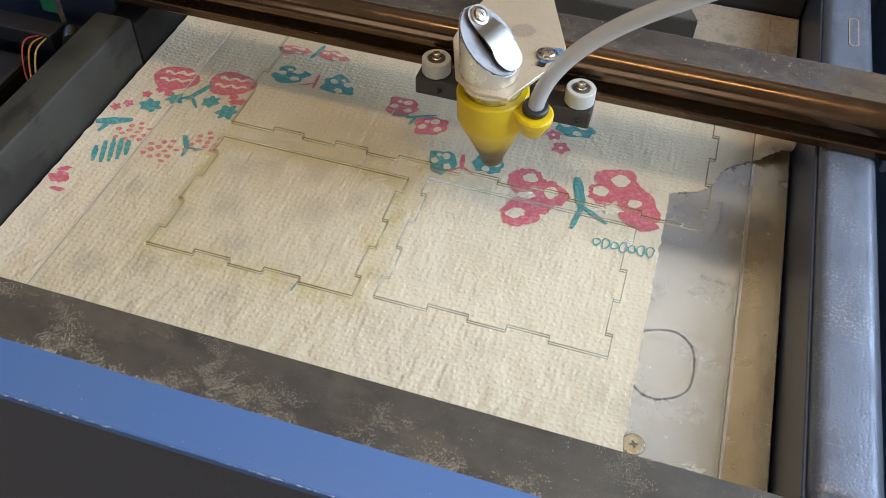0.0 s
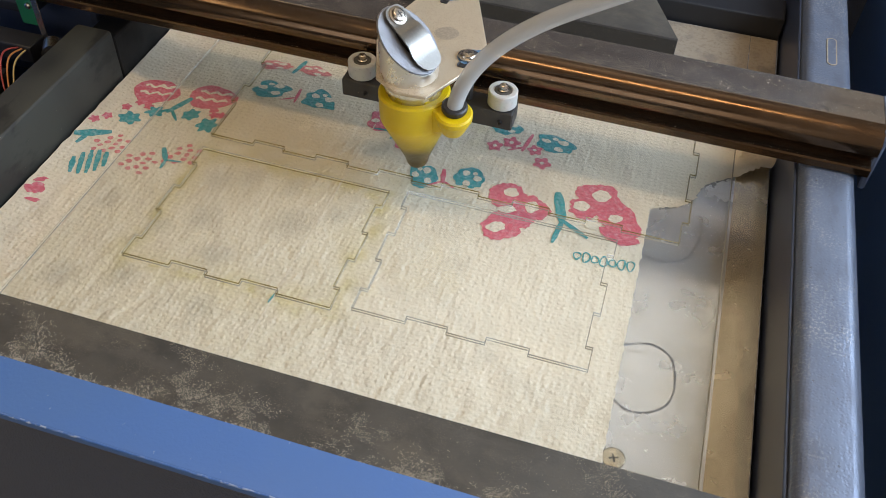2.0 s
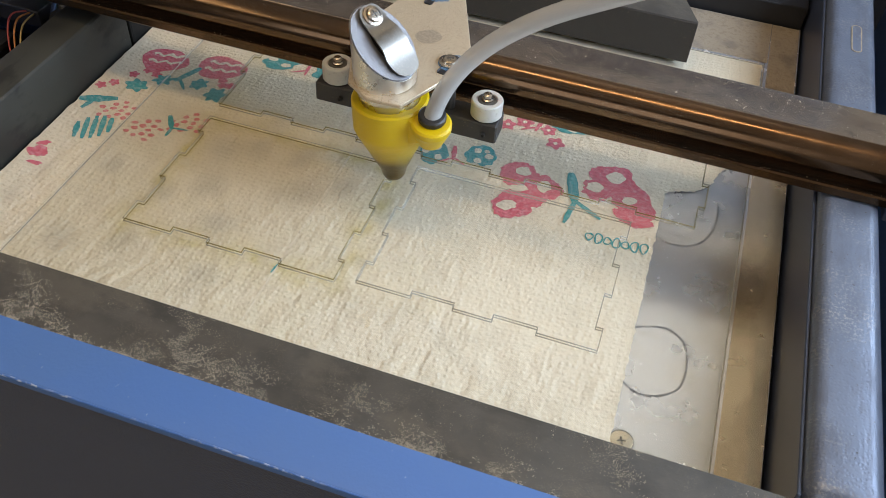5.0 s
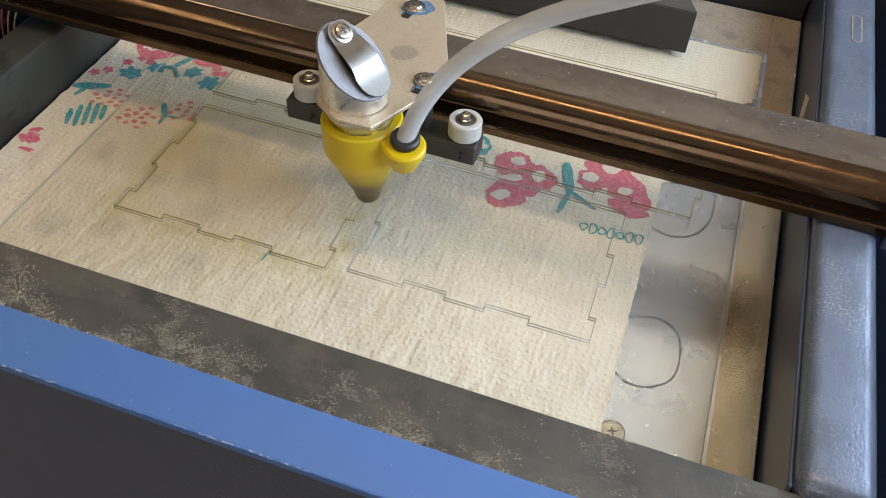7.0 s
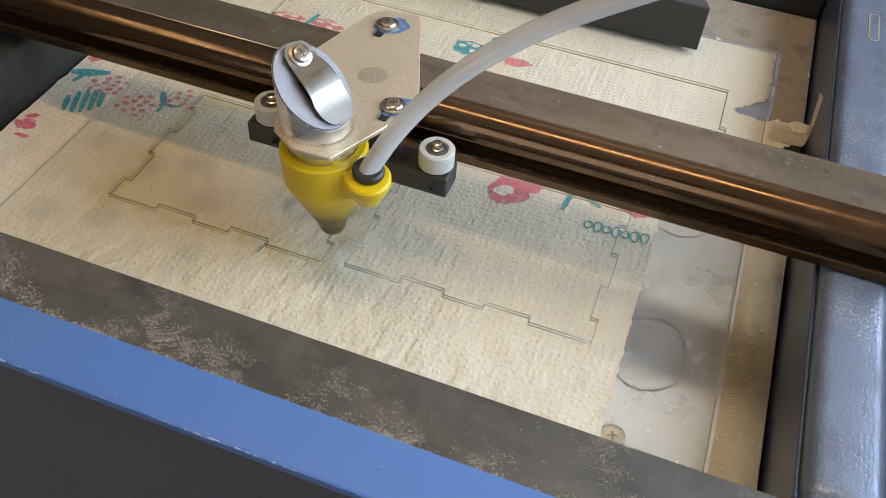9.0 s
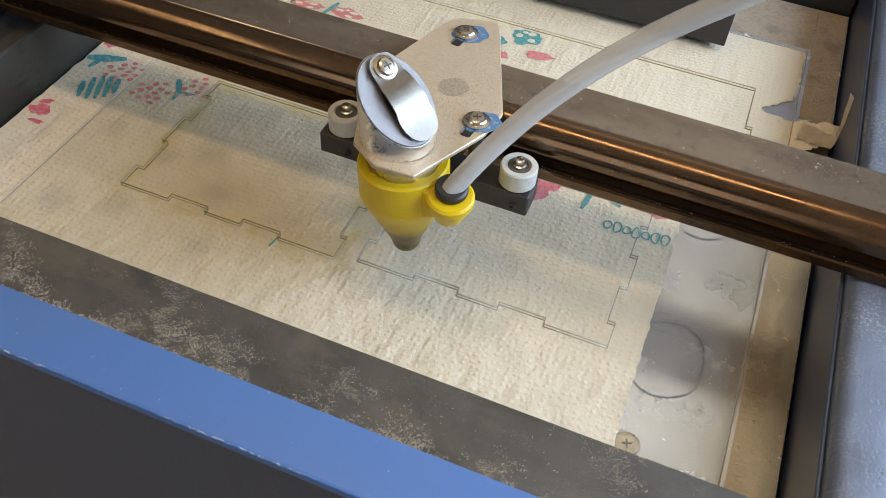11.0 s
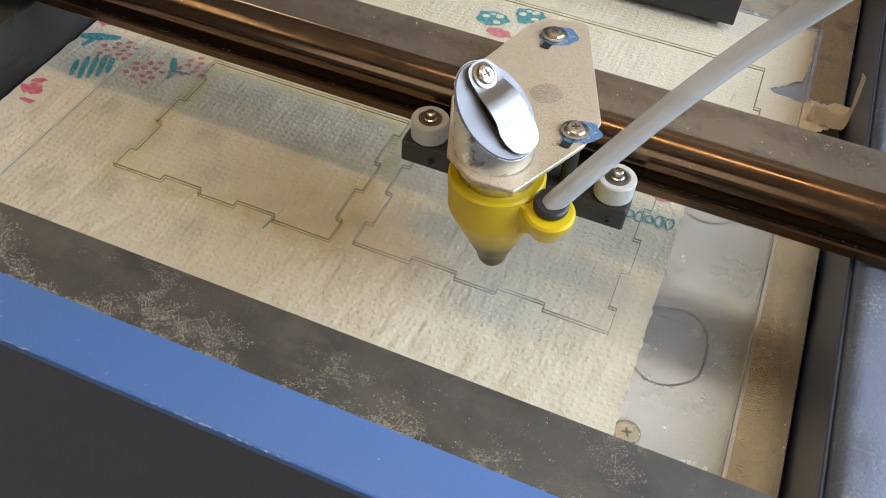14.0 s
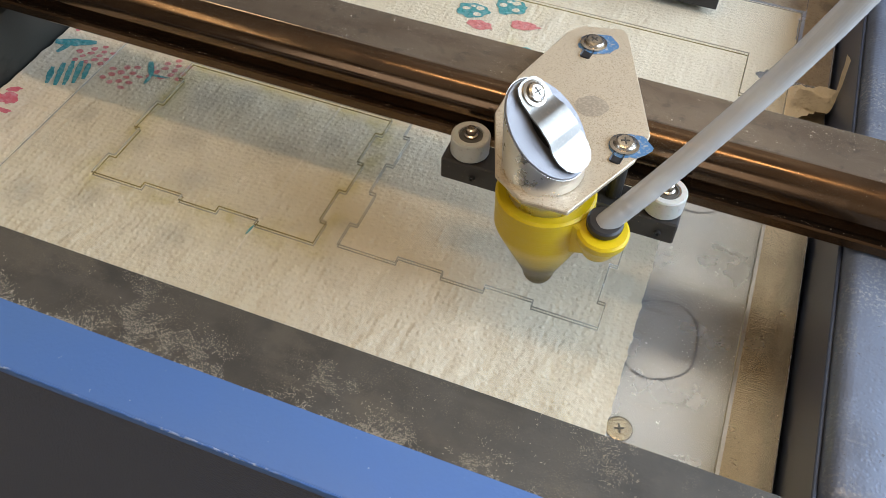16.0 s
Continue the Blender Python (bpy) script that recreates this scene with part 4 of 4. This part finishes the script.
def dot_spread(r):
    row, k = r.randrange(92), r.randrange(22)
    return (0.1115 + 0.0016 * (k + 0.5 * (row % 2)) + r.uniform(-1, 1) * 0.00010, -0.030 + 0.0016 * row + 0.0008 * math.sin(k * 0.5), (Z_HIGH - Z_LOW) / 2)


# lattice of pale dots on the sheet, built from the same flakes
dust_on(sheet, 2600, dot_spread, 0.00016, 8, "rows of pale specks on the clear sheet", PALE_DOTS)

# ---------- laser head (zero under the nozzle's mouth, at bed height) ----------
head = tagged(empty("laser_carriage"), "laser cutting head with yellow printed nozzle and aluminium mirror mount", "laser head")
block = part("carriage_block", box(-0.0415, 0.0390, 0.0140, 0.0260, 0.0370, 0.0462, 0.0006, 1), BLOCK, head, "black carriage block with brown dust")
for x in (-0.0300, 0.0335):
    part("set_screw", lathe([(0.0011, 0), (0.0011, 0.0012), (0.0006, 0.0012), (0.0005, 0.0004)], 14), BLACK, block, "", pose(x, 0.0140, 0.0410, 90))
for x in (-0.0335, 0.0325):
    wheel = part("roller", lathe([(0.0022, 0.0), (0.0062, 0.0), (0.0066, 0.0005), (0.0066, 0.0070), (0.0062, 0.0076), (0.0044, 0.0076), (0.0042, 0.0070), (0.0020, 0.0070)], 36), NYLON, head, "white nylon roller", pose(x, 0.0205, 0.0466))
    part("bearing", lathe([(0.0014, 0.0068), (0.0040, 0.0068), (0.0040, 0.0074), (0.0034, 0.0075), (0.0033, 0.0071), (0.0014, 0.0071)], 28), DARK_BAR, wheel)
    part("roller_screw", lathe([(0.0024, 0.0071), (0.0024, 0.0078), (0.0018, 0.0081), (0.0017, 0.0100), (0.0011, 0.0103), (0.0010, 0.0092)], 18), NICKEL, wheel, "hex socket screw")
plate_edge = [(-0.0165, -0.0080), (-0.0060, -0.0150), (0.0075, -0.0145), (0.0205, 0.0140), (0.0225, 0.0270), (0.0045, 0.0750), (0.0020, 0.0775), (-0.0120, 0.0740), (-0.0155, 0.0690), (-0.0245, 0.0380), (-0.0255, 0.0180)]
part("mount_plate", prism(plate_edge, 0.0665, 0.0682, 0.0003), PLATE, head, "speckled aluminium mounting plate")
for x, y, turn in ((0.0160, 0.0190, 20), (-0.0055, 0.0650, -30)):
    part("plate_slot", box(-0.0018, 0.0018, -0.0088, 0.0002, 0.0681, 0.06835, 0.0006, 1), BLACK, head, "dark open slot", pose(x, y, 0, 0, 0, -8))
    bm = lathe([(0.0001, 0.0684), (0.0046, 0.0684), (0.0046, 0.0690), (0.0036, 0.0692), (0.0035, 0.0696), (0.0031, 0.0701), (0.0024, 0.0704), (0.0001, 0.0705)], 28)
    screw = part("plate_screw", bm, NICKEL, head, "pan-head screw with washer", pose(x, y, 0, 0, 0, turn))
    bm = box(-0.0014, 0.0014, -0.0002, 0.0002, 0.0702, 0.07062)
    box(-0.0002, 0.0002, -0.0014, 0.0014, 0.0702, 0.07060, bm=bm)
    part("cross_recess", bm, DARK_BAR, screw)
    bm = blob(0, 0, 0.0068, 0.0056, 25, 0.26, 0, int(100 * x) + 5, 0, 3, 26)
    for v in bm.verts:
        v.co.z = 0.0684
    part("thread_lacquer", bm, BLUE_LACQUER, head, "smear of blue thread lacquer", pose(x + 0.0017, y + 0.0006, 0))
bm = blob(0, 0, 0.0054, 0.0050, 25, 0.10, 0, 77, 0, 3, 30)
for v in bm.verts:
    v.co.z = 0.06828
part("worn_spot", bm, WORN_SPOT, head, "round grey worn spot on the plate", pose(0.0020, 0.0330, 0))
part("post", lathe([(0.0025, 0.0462), (0.0025, 0.0665)], 16), BLOCK, head, "", pose(0.0165, 0.0200, 0))
part("post", lathe([(0.0025, 0.0596), (0.0025, 0.0665)], 16), BLOCK, head, "", pose(-0.0055, 0.0640, 0))

LEAN = pose(0, 0, 0.0190, 0, -3, 0)
BARREL_R = 0.0124


def make_barrel():
    made = lathe([(BARREL_R - 0.0010, -0.006), (BARREL_R - 0.0010, 0.0), (BARREL_R, 0.0), (BARREL_R, 0.04)], 56)
    slope = Vector((0.78, -0.32, 1.0)).normalized()
    bmesh.ops.bisect_plane(made, geom=made.verts[:] + made.edges[:] + made.faces[:], plane_co=(0, 0, 0.0150), plane_no=slope, clear_outer=True)
    open_edges = [e for e in made.edges if len(e.link_faces) == 1]
    bmesh.ops.contextual_create(made, geom=open_edges)
    bmesh.ops.recalc_face_normals(made, faces=made.faces[:])
    return made, slope


bm, SLOPE = make_barrel()
barrel = part("mirror_barrel", bm, TURNED, head, "turned aluminium mirror barrel with slanted top", LEAN @ Matrix.Translation((-0.0018, 0.0003, 0.0492)))
face = SLOPE.to_track_quat("Z", "Y").to_matrix().to_4x4()
down = Vector((0.78, -0.32, -(0.78 ** 2 + 0.32 ** 2))).normalized()
side = SLOPE.cross(down)
face = Matrix((down, side, SLOPE)).transposed().to_4x4()
face.translation = Vector((0, 0, 0.0150))
LONG = BARREL_R * math.sqrt(1 + 0.78 ** 2 + 0.32 ** 2)
bm = bmesh.new()
ring = []
for a in range(48):
    c, s = math.cos(2 * math.pi * a / 48), math.sin(2 * math.pi * a / 48)
    ring.append([bm.verts.new((LONG * k * c, BARREL_R * k * s, h)) for k, h in ((0.992, 0.0002), (0.97, 0.0006), (0.80, 0.0006), (0.78, 0.0001))])
for i in range(48):
    for k in range(3):
        bm.faces.new((ring[i][k], ring[(i + 1) % 48][k], ring[(i + 1) % 48][k + 1], ring[i][k + 1]))
bmesh.ops.recalc_face_normals(bm, faces=bm.faces[:])
part("slanted_rim", bm, CUT_FACE, barrel, "bright cut rim", face)
bm = bmesh.new()
bmesh.ops.create_circle(bm, cap_ends=True, segments=48, radius=1)
for v in bm.verts:
    v.co = Vector((v.co.x * LONG * 0.80, v.co.y * BARREL_R * 0.80, 0.0003))
part("mirror_back", bm, CUT_FACE, barrel, "plain slanted face", face)
# flat dark ellipse painted as the shadow under the clip
bm = bmesh.new()
bmesh.ops.create_circle(bm, cap_ends=True, segments=48, radius=1)
for v in bm.verts:
    v.co = Vector((0.0002 + v.co.x * LONG * 0.60, 0.0016 + v.co.y * BARREL_R * 0.47, 0.0005))
part("clip_shadow", bm, BLOCK, barrel, "flat dark patch for the shadow gap under the clip", face)
sections = [(-0.0150, 0.0016, 0.0016), (-0.0143, 0.0036, 0.0016), (-0.0125, 0.0050, 0.0016), (-0.0100, 0.0055, 0.0016), (-0.0072, 0.0054, 0.0016), (-0.0056, 0.0056, 0.0018), (-0.0036, 0.0060, 0.0026), (-0.0026, 0.0061, 0.0029), (0.0026, 0.0064, 0.0031), (0.0038, 0.0065, 0.0029), (0.0060, 0.0066, 0.0019), (0.0070, 0.0067, 0.0017), (0.0100, 0.0066, 0.0016), (0.0128, 0.0056, 0.0016), (0.0146, 0.0038, 0.0016), (0.0154, 0.0014, 0.0016)]
bm = bmesh.new()
rows = [[bm.verts.new((u, 0.0016 + v * w, h + d)) for v, d in ((-1, 0), (-1, 0.0006), (1, 0.0006), (1, 0))] for u, w, h in sections]
for a, b in zip(rows, rows[1:]):
    for k in range(4):
        bm.faces.new((a[k], a[(k + 1) % 4], b[(k + 1) % 4], b[k]))
bm.faces.new(rows[0])
bm.faces.new(rows[-1][::-1])
bmesh.ops.recalc_face_normals(bm, faces=bm.faces[:])
part("spring_clip", bm, CLIP_STEEL, barrel, "bent sheet metal spring clip", face)
bm = lathe([(0.0001, 0.0021), (0.0040, 0.0021), (0.0040, 0.0027), (0.0031, 0.0029), (0.0030, 0.0033), (0.0027, 0.0038), (0.0020, 0.0041), (0.0001, 0.0042)], 26)
clip_screw = part("clip_screw", bm, NICKEL, barrel, "pan-head screw", face @ Matrix.Translation((-0.0104, 0.0016, 0.0)))
bm = box(-0.0013, 0.0013, -0.0002, 0.0002, 0.0040, 0.00430)
box(-0.0002, 0.0002, -0.0013, 0.0013, 0.0040, 0.00428, bm=bm)
part("cross_recess", bm, DARK_BAR, clip_screw)


def make_nozzle():
    rings = [(0.0118, 0.0405), (0.0124, 0.0412), (0.0148, 0.0412), (0.0155, 0.0404), (0.0155, 0.0280), (0.0149, 0.0262), (0.0056, 0.0050), (0.0050, 0.0020), (0.0041, 0.0004), (0.0020, 0.0), (0.0012, 0.0012)]
    fine = [rings[0]]
    for a, b in zip(rings, rings[1:]):
        n = max(1, int(abs(a[1] - b[1]) / 0.0015))
        fine += [(a[0] + (b[0] - a[0]) * k / n, a[1] + (b[1] - a[1]) * k / n) for k in range(1, n + 1)]
    return lathe(fine, 48)


def sooted(ob, z_full, z_none):
    me = ob.data
    layer = me.attributes.new("soot", "FLOAT", "POINT")
    values = []
    for v in me.vertices:
        wob = 0.0022 * noise.noise(v.co * 220)
        t = (z_none - v.co.z + wob) / (z_none - z_full)
        values.append(0.93 * min(1, max(0, t)) ** 1.3)
    layer.data.foreach_set("value", values)


part("lens_collar", lathe([(0.0116, 0.0380), (0.0116, 0.0432), (0.0119, 0.0436), (0.0119, 0.0482)], 48), TURNED, head, "bright turned collar between plate and nozzle", LEAN)
nozzle = part("air_nozzle", make_nozzle(), YELLOW, head, "yellow 3D-printed air nozzle with sooty tip", LEAN)
sooted(nozzle, 0.010, 0.0255)
PORT = Vector((0.0200, -0.0080, 0.0390))
bm = lathe([(0.0030, 0.0), (0.0072, 0.0), (0.0080, -0.0008), (0.0080, -0.0030), (0.0050, -0.0110), (0.0010, -0.0150)], 36, m=Matrix.Translation(PORT) @ pose(0, 0, 0, 8, 6, 0))
arm = bmesh.new()
bmesh.ops.create_cube(arm, size=1)
for v in arm.verts:
    out = v.co.x > 0
    v.co = Vector((0.0185 if out else 0.006, -0.0078 + v.co.y * 0.011 if out else -0.0010 + v.co.y * 0.016, 0.0345 + v.co.z * 0.006 if out else 0.0330 + v.co.z * 0.019))
bmesh.ops.bevel(arm, geom=arm.edges[:], offset=0.0016, segments=3, affect="EDGES", profile=0.5)
merged(bm, arm)
port = part("air_port", bm, YELLOW, head, "yellow air port on the nozzle", LEAN)
sooted(port, 0.0, 0.01)
bm = lathe([(0.0030, -0.0012), (0.0052, -0.0012), (0.0055, -0.0006), (0.0055, 0.0012), (0.0048, 0.0018), (0.0028, 0.0019)], 26)
part("hose_fitting", bm, BLACK, head, "black round hose fitting", LEAN @ Matrix.Translation(PORT + Vector((0.0000, 0.0008, 0.0014))) @ pose(0, 0, 0, 8, 6, 0))

# ---------- air hose (zero at the fitting) ----------
hose = tagged(empty("air_hose"), "milky translucent silicone air hose on the nozzle fitting", "air hose")
LINK = 0.0034
LINKS = 44
link_mesh = mesh_of("hose_link", lathe([(0.00336, -0.0005), (0.00344, LINK + 0.0005)], 28, closed=False), SILICONE, 0.15)
links = []
for k in range(LINKS):
    ob = new("hose_link", link_mesh)
    ob.parent = hose
    links.append(ob)
part("hose_barb", lathe([(0.0028 * math.sin(math.radians(a)) + 0.00002, -0.0028 * math.cos(math.radians(a))) for a in range(0, 181, 12)], 24), BLACK, hose, "dark barb inside the hose")
stem_mesh = mesh_of("barb_stem", lathe([(0.0020, 0.0), (0.0026, 0.0004), (0.0021, LINK * 0.5), (0.0024, LINK * 0.8), (0.0020, LINK)], 20), BLACK)
for ob in links[:3]:
    stem = new("barb_stem", stem_mesh)
    stem.parent = ob

# ---------- what moves ----------
TIP_Z = 0.0
HEAD_ROWS = [
    (0.0, 0.0296, 0.0786), (0.5, 0.0231, 0.0785), (1.0, 0.0165, 0.0784), (1.5, 0.0100, 0.0782), (2.0, 0.0035, 0.0781), (2.25, 0.0002, 0.0780), (2.48, -0.0029, 0.0779), (2.6, -0.0030, 0.0764),
    (3.0, -0.0031, 0.0712), (3.34, -0.0030, 0.0667), (3.58, -0.0003, 0.0660), (4.0, -0.0003, 0.0610), (4.5, -0.0005, 0.0545), (4.9, -0.0006, 0.0490), (5.12, -0.0036, 0.0482), (5.5, -0.0037, 0.0437), (6.0, -0.0037, 0.0372), (6.46, -0.0036, 0.0310),
    (6.72, -0.0011, 0.0297), (7.0, -0.0011, 0.0264), (7.5, -0.0012, 0.0197), (8.0, -0.0013, 0.0129), (8.14, -0.0014, 0.0110), (8.36, -0.0042, 0.0106), (8.5, -0.0043, 0.0088), (9.0, -0.0045, 0.0020), (9.08, -0.0044, 0.0013),
    (9.5, 0.0008, 0.0012), (10.0, 0.0073, 0.0012), (10.5, 0.0138, 0.0012), (10.95, 0.0196, 0.0012), (11.18, 0.0202, 0.0042), (11.5, 0.0238, 0.0043), (12.0, 0.0304, 0.0044), (12.5, 0.0370, 0.0045), (12.62, 0.0382, 0.0044), (12.84, 0.0388, 0.0014),
    (13.0, 0.0405, 0.0013), (13.5, 0.0472, 0.0014), (14.0, 0.0541, 0.0015), (14.12, 0.0554, 0.0016), (14.34, 0.0561, 0.0043), (14.5, 0.0580, 0.0045), (15.0, 0.0648, 0.0046), (15.5, 0.0715, 0.0046), (15.62, 0.0727, 0.0044), (15.84, 0.0735, 0.0019), (16.0, 0.0755, 0.0017)]
HOSE_BENDS = [
    (0.0, (0.0023, 0.0037, 0.0287), (0.0445, -0.0029, 0.0608)),
    (3.5, (0.0039, 0.0039, 0.0289), (0.0451, -0.0010, 0.0558)),
    (7.0, (0.0071, 0.0155, 0.0356), (0.0576, 0.0143, 0.0624)),
    (9.0, (0.0134, 0.0227, 0.0349), (0.0646, 0.0265, 0.0666)),
    (12.5, (0.0252, 0.0242, 0.0363), (0.0554, 0.0220, 0.0718)),
    (14.5, (0.0290, 0.0249, 0.0404), (0.0472, 0.0185, 0.0713)),
    (16.0, (0.0286, 0.0201, 0.0363), (0.0425, 0.0205, 0.0753))]
FITTING = Vector((0.0178, -0.0076, 0.0604))


def hose_run(t):
    """Points along the hose at a time, from its fitting."""
    for a, b in zip(HOSE_BENDS, HOSE_BENDS[1:]):
        if a[0] <= t <= b[0]:
            f = (t - a[0]) / (b[0] - a[0])
            f = f * f * (3 - 2 * f)
            bend, end = Vector(a[1]).lerp(Vector(b[1]), f), Vector(a[2]).lerp(Vector(b[2]), f)
    fine = [2 * (1 - k / 60) * (k / 60) * bend + (k / 60) ** 2 * end for k in range(61)]
    ahead = (fine[-1] - fine[-2]).normalized()
    fine += [end + ahead * 0.004 * k for k in range(1, 40)]
    out, left = [fine[0]], LINK
    for p, q in zip(fine, fine[1:]):
        d = (q - p).length
        while d >= left:
            p = p + (q - p).normalized() * left
            d -= left
            left = LINK
            out.append(p)
        left -= d
    return out[:LINKS + 1]


def motions():
    walk(head, [(t, pose(x, y, TIP_Z)) for t, x, y in HEAD_ROWS])
    walk(gantry, [(t, pose(0, y, TIP_Z)) for t, x, y in HEAD_ROWS])
    walk(hose, [(t, pose(x + FITTING.x, y + FITTING.y, TIP_Z + FITTING.z)) for t, x, y in HEAD_ROWS])
    times = [0.5 * k for k in range(33)]
    runs = [hose_run(t) for t in times]
    for k, ob in enumerate(links):
        walk(ob, [(t, Matrix.Translation(run[k]) @ (run[k + 1] - run[k]).to_track_quat("Z", "Y").to_matrix().to_4x4()) for t, run in zip(times, runs)])


motions()
